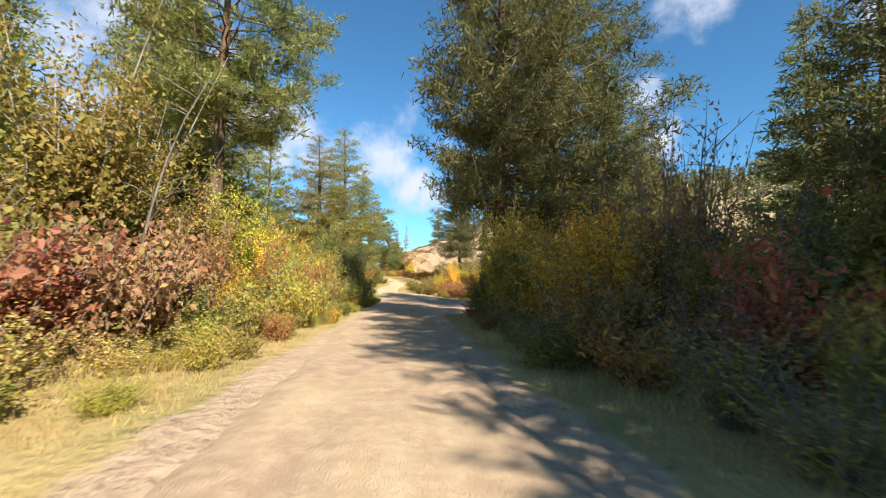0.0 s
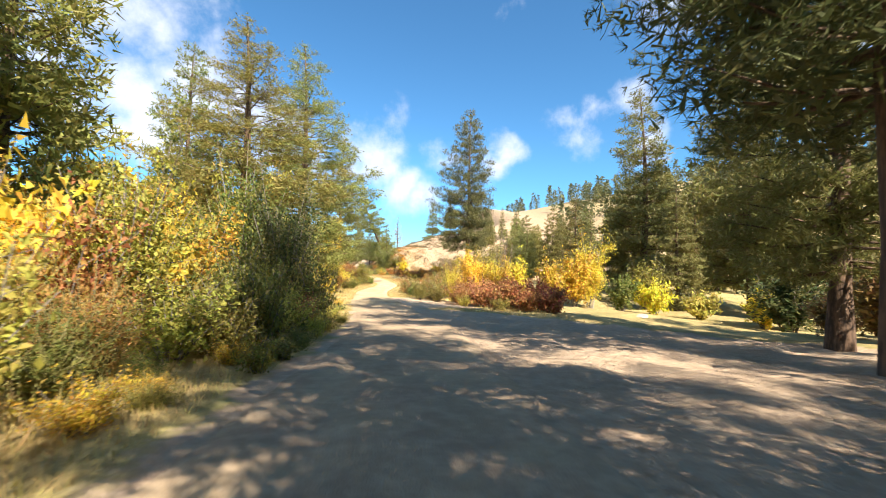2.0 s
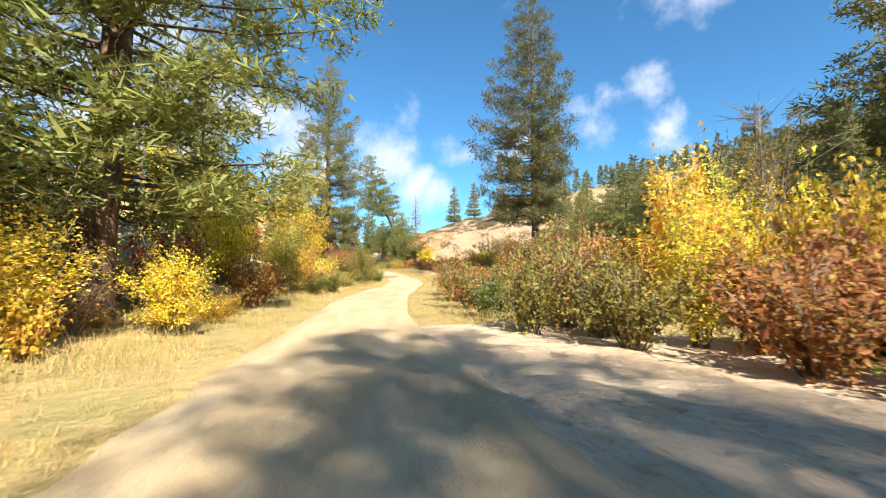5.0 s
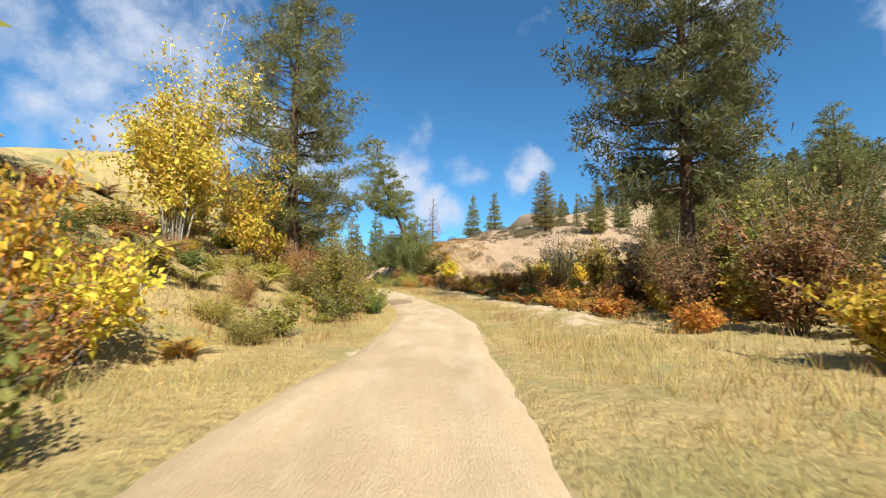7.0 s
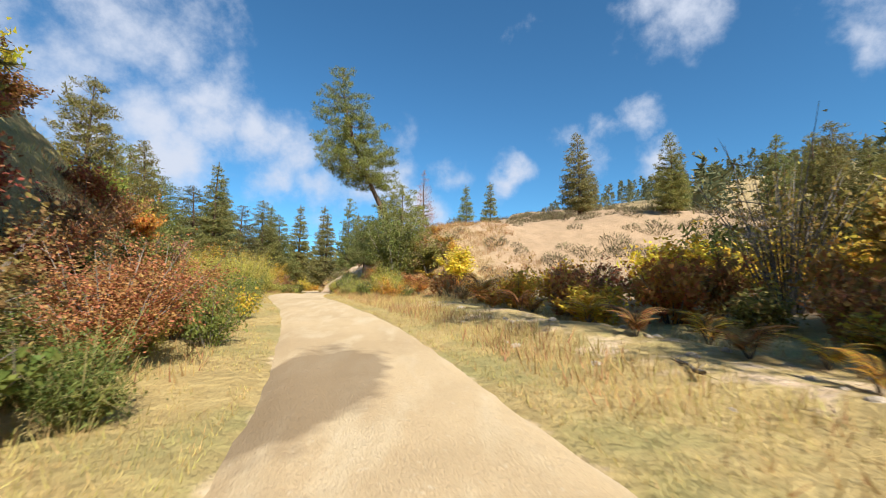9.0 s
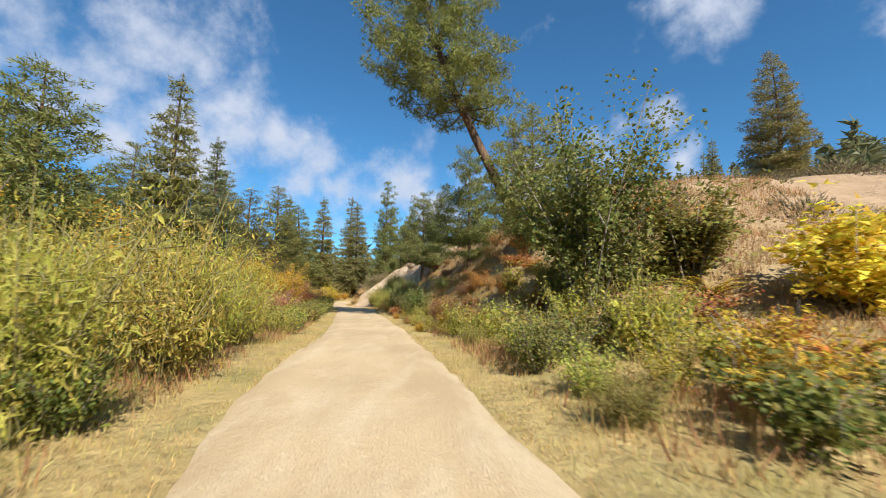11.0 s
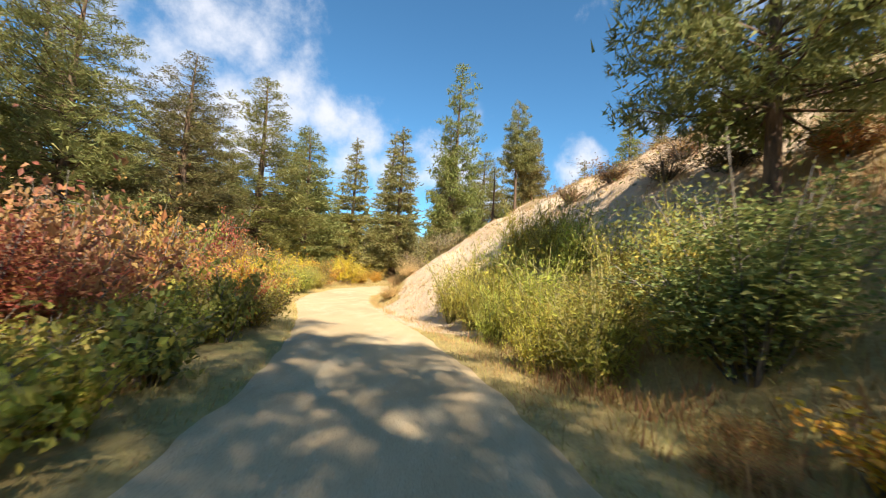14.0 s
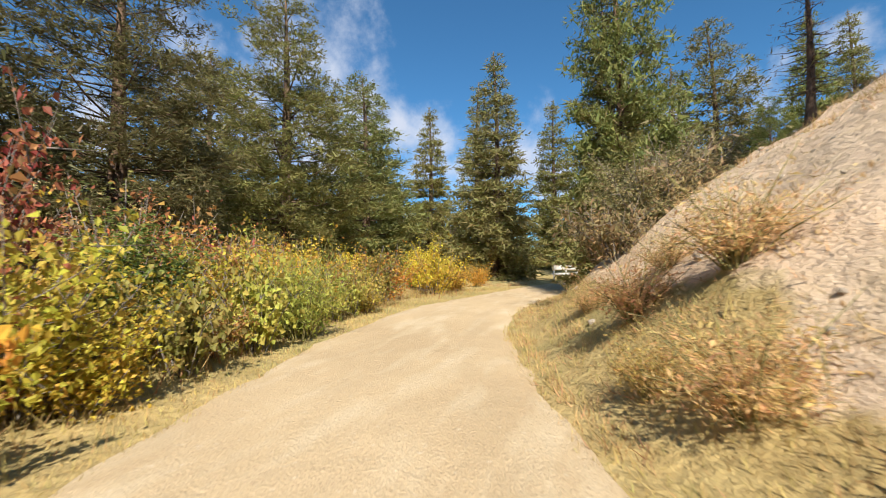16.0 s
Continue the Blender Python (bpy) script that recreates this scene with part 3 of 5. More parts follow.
KINDS = {
    "ponderosa_a": lambda: conifer_meshes(11, 24, 5.2, 0.10, 26, 7, 1.00, 36, (0.46, 0.12)),
    "ponderosa_b": lambda: conifer_meshes(12, 24, 6.0, 0.04, 26, 7, 1.08, 36, (0.46, 0.12)),
    "ponderosa_c": lambda: conifer_meshes(13, 24, 4.7, 0.05, 26, 7, 0.96, 36, (0.46, 0.12)),
    "near_pine": lambda: conifer_meshes(15, 24, 5.2, 0.12, 24, 7, 0.90, 176, (0.29, 0.029), tuft=12),
    "near_pine_b": lambda: conifer_meshes(16, 24, 4.6, 0.07, 25, 7, 0.90, 168, (0.31, 0.036), tuft=12),
    "old_pine": lambda: conifer_meshes(14, 18.5, 4.5, 0.36, 19, 6, 0.70, 180, (0.36, 0.036), "pine", (-6.6, -1.8), 12),
    "fir_a": lambda: conifer_meshes(21, 24, 4.1, 0.03, 30, 7, 0.86, 24, (0.66, 0.16), "fir"),
    "fir_b": lambda: conifer_meshes(22, 24, 3.5, 0.04, 30, 6, 0.78, 24, (0.66, 0.16), "fir"),
    "round_pine": lambda: conifer_meshes(31, 10, 4.0, 0.16, 14, 7, 0.66, 168, (0.35, 0.038), tuft=12),
    "bank_pine": lambda: conifer_meshes(31, 10, 4.0, 0.12, 14, 7, 0.66, 168, (0.35, 0.038), tuft=12),
    "rusty_pine": lambda: conifer_meshes(42, 10, 2.0, 0.2, 20, 5, 0.5, 12, (0.7, 0.07)),
    "bare_conifer": lambda: conifer_meshes(41, 16, 2.4, 0.15, 24, 4, 0.7, 2, (0.6, 0.1), "fir"),
    "fine_bush": lambda: shrub_meshes(51, 16, 1900, 0.105, tall=1.25),
    "fine_bush_b": lambda: shrub_meshes(52, 16, 1900, 0.105, top=0.7, tall=1.2),
    "broad_bush": lambda: shrub_meshes(53, 18, 1900, 0.082, 0.7, top=0.6, tall=1.2, folded=True),
    "willow": lambda: shrub_meshes(54, 36, 4300, 0.060, 0.2, top=0.8, upright=0.9, hang=(0, 0, 0.6), tall=1.4, bark=GREEN_BARK),
    "tall_bush": lambda: shrub_meshes(55, 20, 4200, 0.082, top=0.5, upright=0.7, tall=2.6),
    "tall_bush_b": lambda: shrub_meshes(56, 20, 4000, 0.082, top=0.62, upright=0.8, low=0.2, tall=2.6),
    "aspen": lambda: shrub_meshes(57, 18, 11000, 0.052, top=0.55, upright=0.95, bark=PALE_BARK, low=0.25, tall=3.3),
    "mid_pine": lambda: conifer_meshes(15, 24, 5.2, 0.10, 24, 7, 0.96, 64, (0.44, 0.085), tuft=4),
    "mid_pine_b": lambda: conifer_meshes(19, 24, 4.6, 0.05, 25, 7, 0.92, 64, (0.44, 0.085), tuft=4),
    "slope_pine": lambda: conifer_meshes(32, 10, 4.0, 0.20, 14, 7, 0.66, 168, (0.35, 0.038), tuft=12),
    "tall_crown": lambda: conifer_meshes(18, 24, 5.6, 0.36, 18, 7, 0.90, 168, (0.31, 0.036), tuft=12),
    "plain_crown": lambda: conifer_meshes(18, 24, 5.6, 0.36, 18, 7, 0.94, 36, (0.46, 0.12)),
    "high_pine": lambda: conifer_meshes(17, 24, 5.6, 0.20, 24, 8, 0.90, 192, (0.28, 0.027), tuft=12),
    "fine_bush_near": lambda: shrub_meshes(62, 20, 1750, 0.076, 0.62, tall=1.25, folded=True),
    "fine_bush_b_near": lambda: shrub_meshes(63, 20, 1750, 0.076, 0.62, top=0.7, tall=1.2, folded=True),
    "tall_bush_near": lambda: shrub_meshes(64, 24, 6400, 0.050, 0.68, top=0.5, upright=0.7, tall=2.6, folded=True),
    "tall_bush_b_near": lambda: shrub_meshes(65, 24, 6200, 0.050, 0.68, top=0.62, upright=0.8, low=0.2, tall=2.6, folded=True),
    "fine_bush_far": lambda: shrub_meshes(66, 16, 1400, 0.14, tall=1.25),
    "tall_bush_far": lambda: shrub_meshes(67, 18, 2900, 0.115, top=0.5, upright=0.7, tall=2.6),
    "tall_bush_b_far": lambda: shrub_meshes(68, 18, 2800, 0.115, top=0.62, upright=0.8, low=0.2, tall=2.6),
    "dense_shrub": lambda: shrub_meshes(69, 34, 11000, 0.043, 0.7, top=0.55, upright=0.6, low=0.1, tall=2.0, folded=True),
    "bare_bush": lambda: shrub_meshes(58, 44, 1900, 0.05, top=0.75, upright=0.6, tall=1.7, fill=False),
    "low_herb": lambda: shrub_meshes(59, 16, 800, 0.105, 0.75, top=0.75, upright=0.9, tall=1.1, folded=True),
    "sage": lambda: shrub_meshes(60, 20, 1300, 0.10, 0.3, top=0.6, upright=0.6),
    "dry_tuft": lambda: shrub_meshes(70, 26, 5200, 0.055, 0.13, top=0.6, upright=0.9, hang=(0, 0, 0.7), bark=GREEN_BARK),
    "bracken": lambda: fern_meshes(61),
}
MADE = {}
TALL = {"fine_bush": 1.25, "fine_bush_b": 1.2, "broad_bush": 1.2, "willow": 1.4, "tall_bush": 2.6, "tall_bush_b": 2.6, "aspen": 3.3, "bare_bush": 1.7, "dense_shrub": 2.0, "low_herb": 1.1}


def plant(kind, name, x, y, size, color, label, category, group="", turn=None, sink=0.0, tilt=(0, 0), z=None):
    """Stands one plant on the ground. size: width factor and height factor on the kind's own size."""
    rng = random.Random(f"{kind}{x:.2f}{y:.2f}")
    turn = rng.uniform(0, 360) if turn is None else turn
    z = float(land(x, y)) - sink if z is None else z
    m = pose(x, y, z, tilt[0], tilt[1], turn if tilt == (0, 0) else 0) @ Matrix.Diagonal((size[0], size[0], size[1] / TALL.get(kind.replace("_near", "").replace("_far", ""), 1.0), 1))
    if kind not in MADE:
        wood, green = KINDS[kind]()
        MADE[kind] = (wood, green)
    wood, green = MADE[kind]
    thing = new(name)
    thing.matrix_basis = m
    thing.empty_display_size = 0.2
    w = new("trunk" if "trunk" in wood.name else "branchwork", wood)
    g = new("crown" if "crown" in green.name else "foliage", green)
    w.parent = g.parent = thing
    g.color = (*[max(0.0, c * rng.uniform(0.9, 1.1)) for c in (color[0] * 1.04, color[1], color[2] * 0.78)], 1)
    tagged(thing, label, category, group)
    return thing


PINE, PINE_DARK, PINE_GOLD, FIR = (0.225, 0.225, 0.088), (0.145, 0.148, 0.066), (0.26, 0.25, 0.092), (0.18, 0.205, 0.105)
PINE_LIGHT = (0.275, 0.28, 0.10)
YELLOW, GOLD, ORANGE = (0.78, 0.64, 0.09), (0.60, 0.41, 0.07), (0.54, 0.27, 0.07)
RED, DARK_RED, BROWN = (0.46, 0.215, 0.12), (0.36, 0.13, 0.09), (0.28, 0.175, 0.09)
OLIVE, GREEN, YELLOW_GREEN, DARK_GREEN = (0.27, 0.25, 0.075), (0.17, 0.21, 0.06), (0.43, 0.42, 0.10), (0.085, 0.11, 0.045)
DUSTY, SAGE_GREY, RUSSET = (0.40, 0.22, 0.15), (0.30, 0.24, 0.16), (0.41, 0.215, 0.09)
HUE_WORDS = {YELLOW: "bright yellow", GOLD: "golden", ORANGE: "orange", RED: "red", DARK_RED: "dark red", BROWN: "brown", OLIVE: "olive-green", GREEN: "green",
             YELLOW_GREEN: "yellow-green", DARK_GREEN: "dark green", DUSTY: "dusty pink", SAGE_GREY: "grey-brown", RUSSET: "russet"}
BASE_H = {"ponderosa_a": 24, "ponderosa_b": 24, "ponderosa_c": 24, "fir_a": 24, "fir_b": 24, "round_pine": 10, "bare_conifer": 16, "rusty_pine": 10, "near_pine": 24, "near_pine_b": 24, "high_pine": 24, "mid_pine": 24, "mid_pine_b": 24, "tall_crown": 24, "plain_crown": 24, "slope_pine": 10, "bank_pine": 10, "old_pine": 18.5}


def conifer(kind, x, y, top, width=1.0, color=PINE, label="tall ponderosa pine with clumped green needles", group="conifers", turn=None):
    """A conifer whose tip reaches the height top."""
    ground = float(land(x, y))
    k = (top - ground) / BASE_H[kind]
    word = "fir tree" if kind.startswith("fir") else ("dead tree" if kind.startswith("bare") else "pine tree")
    return plant(kind, word.replace(" ", "_"), x, y, (k * width, k), color, label, word, group, sink=0.1, turn=turn)


def bush(kind, x, y, r, h, color, what=None, group="roadside bushes"):
    name = {"willow": "willow_bush", "aspen": "aspen_tree", "bracken": "fern", "low_herb": "broad_leaved_plant", "sage": "sagebrush", "dry_tuft": "grass_tuft", "bare_bush": "bare_bush",
            "tall_bush": "tall_shrub", "dense_shrub": "tall_shrub", "tall_bush_b": "tall_shrub", "broad_bush": "large_leaved_bush"}.get(kind, "dogwood_bush" if color in (RED, DARK_RED, DUSTY) else "bush")
    word = {"willow": "willow bush with slim upright leaves", "aspen": "aspen with pale stems and small leaves", "bracken": "bracken fern with arching dry fronds",
            "low_herb": "broad-leaved plants along the road edge", "sage": "sagebrush clump on the dry slope", "bare_bush": "half-bare bush with many thin grey twigs",
            "broad_bush": "bush with large turning leaves", "tall_bush": "tall shrub with loose autumn leaves", "dense_shrub": "dense leafy shrub with many small glossy leaves", "tall_bush_b": "tall shrub with loose autumn leaves"}.get(kind, "dense bush with small autumn leaves")
    cat = {"aspen": "tree", "bracken": "fern", "low_herb": "plant"}.get(kind, "bush")
    off = abs(x - float(road_x(y)))
    if kind.startswith("fine_bush") and h > 2.0 * r and off < 7.0:
        kind = "tall_bush"
    if kind.startswith("tall"):
        r = max(r, h / 3.0)
    if kind in ("fine_bush", "fine_bush_b", "tall_bush", "tall_bush_b"):
        if off < (7.0 if kind.startswith("tall") else 6.6):
            kind += "_near"
        elif off > 10:
            kind = kind.replace("fine_bush_b", "fine_bush") + "_far"
    return plant(kind, name, x, y, (r, h), color, what or f"{HUE_WORDS.get(color, 'olive-green')} {word}", cat, group, sink=0.05)


def scatter(seed, n, ys, ds, kinds, colors, r, h, gap=0.55, group="roadside bushes", keep=None):
    """Bushes strewn over a stretch: ys along the road, ds across it (right is positive)."""
    rng = random.Random(seed)
    put = []
    for _ in range(n * 30):
        if len(put) >= n:
            break
        y, d = rng.uniform(*ys), rng.uniform(*ds)
        rr = rng.uniform(*r)
        if abs(d) - rr * 0.7 < 1.7 or (keep and not keep(y, d)):
            continue
        if any((y - a) ** 2 + (d - b) ** 2 < (gap * (rr + c)) ** 2 for a, b, c in put):
            continue
        put.append((y, d, rr))
        color = rng.choice(colors)
        bush(rng.choice(kinds), float(road_x(y)) + d, y, rr, rng.uniform(*h) * (0.7 + 0.3 * rr / r[1]), color, group=group)


# -- first stretch: conifers --
conifer("high_pine", 3.1, 16.6, 24.0, 0.80, PINE_DARK, "big dark ponderosa pine beside the shaded road")
conifer("mid_pine", 31.5, 58.0, 27.0, 1.0, PINE, "tall ponderosa pine with a bare lower trunk")
conifer("high_pine", 8.6, 27.0, 27.0, 1.12, PINE_DARK, "tall dark pine with a stout trunk beside the pull-out")
conifer("ponderosa_c", 27.5, 70.5, 26.0, 1.2, PINE, "grey-green ponderosa pine with open crown")
# PINE_DARK puts the shade this pine stands in into its needle colour
conifer("high_pine", 7.9, 85.5, 28.8, 0.85, PINE_DARK, "tall ponderosa pine with dense tiers of needles")
conifer("tall_crown", -10.4, 22.0, 25, 1.05, PINE_LIGHT, "tall ponderosa pine standing over the thicket")
conifer("ponderosa_b", -18.0, 29.5, 24, 1.0, PINE)
conifer("near_pine", -10.9, 45.0, 16.8, 1.7, PINE_LIGHT)
conifer("near_pine", -10.4, 56.0, 21.4, 1.4, PINE_LIGHT, "broad ponderosa pine with drooping lower limbs")
conifer("ponderosa_b", -17.5, 38, 21, 1.1, PINE_LIGHT)
conifer("ponderosa_c", -20, 58, 22, 1.0, PINE)
conifer("ponderosa_a", -22, 20, 24, 1.0, PINE)
conifer("near_pine", -12.2, 90.0, 24.5, 0.95, PINE)
conifer("fir_a", 24.5, 26, 21, 1.2, FIR, "dark fir with level branches")
# next three pines stay out of view, added to shade the road
conifer("plain_crown", 13.2, 4.6, 22, 0.9, PINE_DARK)
conifer("plain_crown", 11.4, -1.0, 25, 0.9, PINE_DARK)
conifer("ponderosa_b", 17.0, 9.0, 24, 0.8, PINE_DARK)
conifer("near_pine", 14.2, 33.8, 22.5, 0.95, PINE, "tall ponderosa pine at the rim of the pull-out")
# three more unseen pines, added for shade over the first stretch
conifer("ponderosa_b", 8.4, -4.0, 23, 0.8, PINE_DARK)
conifer("ponderosa_a", 15.5, 1.0, 23, 1.0, PINE_DARK)
conifer("ponderosa_b", 9.5, -9, 22, 0.9, PINE_DARK)
conifer("ponderosa_a", 19.5, 17, 20, 0.9, PINE_DARK)
for x, y, top, kind in ((31, 50, 16, "ponderosa_c"), (36, 62, 18, "ponderosa_a"), (24, 58, 12, "fir_a"), (21, 74, 13, "ponderosa_c"), (33, 84, 17, "ponderosa_b"), (40, 74, 17, "fir_a"), (17.5, 88, 12.5, "ponderosa_c"), (25, 96, 15, "ponderosa_a"), (19, 66, 10, "fir_b")):
    conifer(kind, x, y, top, 1.15, PINE, group="pines beyond the pull-out")

# -- hill and middle stretch --
conifer("old_pine", -6.5, 128.6, 24.6, 1.0, PINE_GOLD, "old pine with a bent trunk that leans over the road", turn=0)
conifer("bank_pine", -9.2, 135.4, 14.0, 0.95, PINE, "bushy round-crowned pine on the steep slope")
conifer("slope_pine", -12.8, 145.2, 13.4, 0.9, PINE, "small dark pine on the slope above the road")
conifer("round_pine", -6.9, 126.4, 12.8, 1.1, PINE_LIGHT, "young bushy pine on the dry slope")
conifer("rusty_pine", -4.7, 143.0, 19.5, 0.8, DUSTY, "dying conifer with rusty needles", "dead trees")
for x, y, top, kind, w in ((14.8, 138.5, 23.4, "ponderosa_c", 1.3), (18.6, 125.6, 18.5, "ponderosa_c", 1.2), (17.6, 226, 41.5, "fir_a", 1.2), (8.5, 218, 38, "fir_a", 1.2), (24, 160, 25, "fir_a", 1.1), (30, 142, 22.5, "ponderosa_c", 1.2),
                           (22.5, 113, 14.5, "ponderosa_b", 1.0), (26, 121, 17, "ponderosa_c", 1.2), (31, 108, 15.5, "ponderosa_a", 1.1), (35, 118, 18, "ponderosa_c", 1.1), (29, 99, 13, "ponderosa_c", 1.2), (38, 101, 16, "fir_a", 1.2), (44, 112, 19, "ponderosa_b", 1.0), (33, 176, 29, "fir_b", 1.0)):
    conifer(kind, x, y, top, w, PINE, group="pines on the hill")

for x, y, top in ((40, 100, 19), (47, 106, 22), (39, 91, 17), (52, 98, 21), (45, 86, 18), (37, 110, 18), (55, 110, 24)):
    conifer("ponderosa_c", x, y, top, 1.2, PINE, group="pines on the hill")

for x, y, top, kind in ((-22, 108.6, 13.3, "ponderosa_b"), (-25, 117, 13, "ponderosa_c"), (-24.5, 128, 15, "fir_a"), (-21, 101, 10.5, "ponderosa_c")):
    conifer(kind, x, y, top, 1.15, PINE, group="pines above the bank")

# -- woods beyond the berm --
for x, y, top, kind, w in ((16.5, 98, 11.4, "ponderosa_c", 1.3), (18.4, 95, 10.8, "ponderosa_b", 1.2), (20.3, 105, 14.4, "mid_pine_b", 1.3), (23, 115, 14.6, "ponderosa_c", 1.3), (19.4, 101.5, 11.9, "ponderosa_b", 1.1), (15.6, 103.5, 9.2, "ponderosa_c", 1.4),
                           (17.6, 91, 10.2, "mid_pine", 1.2), (21.6, 97.5, 11.6, "ponderosa_a", 1.3), (24.5, 106, 13.2, "ponderosa_b", 1.2), (14.2, 94.5, 8.2, "ponderosa_c", 1.4), (27, 112, 14.4, "ponderosa_c", 1.2), (21.5, 110, 12.4, "fir_a", 1.3)):
    conifer(kind, x, y, top, w, PINE_LIGHT, "young ponderosa pine with full green crown", "pines beyond the berm")

# -- last stretch --
for x, y, top, kind, w, c in ((-33.3, 147.4, 19.3, "fir_a", 0.95, FIR), (-36.5, 156.6, 18.4, "near_pine", 1.08, PINE), (-37.4, 165.6, 18.5, "near_pine", 1.22, PINE_DARK), (-37.8, 175.2, 21.8, "near_pine_b", 1.15, PINE), (-37.9, 186, 20.8, "ponderosa_c", 1.2, PINE),
                              (-40.7, 212, 29, "fir_a", 1.1, PINE), (-27.2, 186.5, 21.8, "fir_a", 1.15, PINE), (-19.4, 172.6, 22.2, "mid_pine_b", 0.58, PINE), (-20.2, 172.6, 16.0, "fir_b", 1.1, PINE), (-14.4, 163.2, 13.4, "mid_pine", 0.75, PINE), (-15.4, 162.2, 14.4, "plain_crown", 0.62, PINE),
                              (-9.3, 173, 14.5, "fir_b", 1.1, PINE), (-31, 203, 27, "fir_b", 1.1, PINE), (-46, 140, 19, "ponderosa_b", 1.1, PINE), (-44, 152, 20, "ponderosa_a", 1.1, PINE), (-45, 162, 21, "ponderosa_c", 1.2, PINE_DARK),
                              (-44, 200, 26, "fir_a", 1.1, PINE), (-17, 190, 20, "ponderosa_a", 1.0, PINE), (-14, 182, 19, "ponderosa_c", 1.0, PINE), (-36, 132, 18, "ponderosa_b", 1.0, PINE), (-30, 122, 14, "fir_a", 1.2, FIR),
                              (-50, 182, 23, "ponderosa_b", 1.2, PINE), (-22.5, 208, 26, "fir_a", 1.1, PINE), (-11, 200, 25, "fir_b", 1.1, PINE)):
    conifer(kind, x, y, top, w * (1.2 if kind.startswith("fir") else 1.42), c, "tall fir with dense tiered branches" if kind.startswith("fir") else "dense ponderosa pine at the edge of the valley", "valley conifers")
for x, y, top, kind in ((-37, 222, 15, "ponderosa_b"), (-29, 228, 14, "fir_a"), (-21, 226, 15, "ponderosa_c"), (-14, 218, 16, "ponderosa_b"), (-48, 222, 16, "ponderosa_c"), (-42, 232, 15, "fir_a"), (-33.5, 236, 14.5, "ponderosa_b"), (-25, 238, 15, "ponderosa_c")):
    conifer(kind, x, y, top, 1.5, PINE, "young conifer in the dense woods at the valley's end", "valley conifers")
conifer("bare_conifer", -16.6, 165.2, float(land(-16.6, 165.2)) + 4.6, 1.3, BROWN, "bare dark dead tree on the bank top", "dead trees")
conifer("round_pine", -15.6, 169.6, float(land(-15.6, 169.6)) + 3.0, 0.9, GREEN, "small bright green pine on the bank top")

# -- left of the first stretch --
scatter(1, 14, (3.5, 10.5), (-8.0, -4.3), ["broad_bush", "fine_bush", "fine_bush_b"], [DARK_RED, BROWN, DUSTY, RED, OLIVE], (1.2, 1.7), (1.9, 2.7), gap=0.42)
for x, y, r, h, c in ((-7.4, 9.2, 2.2, 8.6, OLIVE), (-8.8, 13.0, 2.4, 9.4, OLIVE), (-10.4, 7.4, 2.4, 9.0, YELLOW_GREEN), (-6.9, 15.5, 1.7, 6.0, YELLOW_GREEN), (-12.0, 11.0, 2.6, 10.0, GREEN)):
    bush("aspen", x, y, r, h, c, "slender broad-leaved tree with pale stems and olive leaves")
scatter(54, 22, (2.5, 12), (-4.6, -2.6), ["low_herb", "willow", "fine_bush", "sage"], [OLIVE, YELLOW_GREEN, (0.5, 0.4, 0.17), RUSSET], (0.5, 0.8), (0.5, 0.9), gap=0.5)
scatter(41, 20, (9, 19), (-5.0, -3.2), ["willow", "fine_bush", "low_herb"], [YELLOW_GREEN, YELLOW_GREEN, OLIVE, GREEN, GOLD], (0.7, 1.1), (0.7, 1.5), gap=0.5)
scatter(2, 10, (6, 24), (-13, -7.0), ["tall_bush", "tall_bush_b"], [YELLOW_GREEN, OLIVE, YELLOW_GREEN, GOLD], (1.6, 2.4), (3.2, 5))
scatter(42, 44, (12, 44), (-5.6, -3.0), ["fine_bush", "fine_bush_b", "fine_bush", "willow"], [YELLOW_GREEN, OLIVE, GOLD, RUSSET, GREEN, YELLOW_GREEN, YELLOW_GREEN], (0.9, 1.4), (1.2, 2.5), gap=0.42)
scatter(3, 20, (12, 35), (-9.0, -5.0), ["tall_bush", "tall_bush_b", "fine_bush"], [YELLOW_GREEN, OLIVE, YELLOW_GREEN, GOLD, YELLOW, RUSSET], (1.3, 2.0), (2.8, 5.0))
scatter(4, 10, (14, 40), (-14, -9), ["tall_bush", "aspen", "tall_bush_b"], [OLIVE, YELLOW_GREEN, GOLD, GREEN], (1.8, 2.5), (4.5, 7))
scatter(5, 12, (36, 50), (-8, -4.6), ["fine_bush", "broad_bush", "bare_bush"], [RUSSET, OLIVE, GREEN, BROWN, DUSTY], (1.0, 1.6), (1.4, 2.8))
bush("tall_bush", -6.3, 38.4, 2.2, 6.6, DARK_GREEN)
bush("tall_bush_b", -5.6, 36.4, 1.7, 5.0, DARK_GREEN)
bush("tall_bush", -8.4, 39.4, 2.5, 8.0, GREEN)
bush("aspen", 4.8, 18.4, 2.1, 6.6, GOLD, "golden broad-leaved tree in front of a dark pine")
bush("tall_bush", 8.2, 21.0, 2.2, 6.0, GOLD)
bush("aspen", 3.2, 15.0, 1.9, 6.4, (0.46, 0.36, 0.085), "golden-olive broad-leaved tree before a dark pine trunk")
for x, y, r, h, c, k in ((3.3, 13.6, 1.3, 3.2, OLIVE, "tall_bush_b"), (4.4, 15.6, 1.5, 4.2, (0.42, 0.33, 0.09), "tall_bush"), (2.8, 17.8, 1.2, 2.6, OLIVE, "dense_shrub"), (3.2, 20.6, 1.2, 2.0, BROWN, "tall_bush"), (5.6, 9.6, 1.7, 5.4, BROWN, "bare_bush"), (7.4, 11.0, 1.8, 6.2, BROWN, "bare_bush")):
    bush(k, x, y, r, h, c)
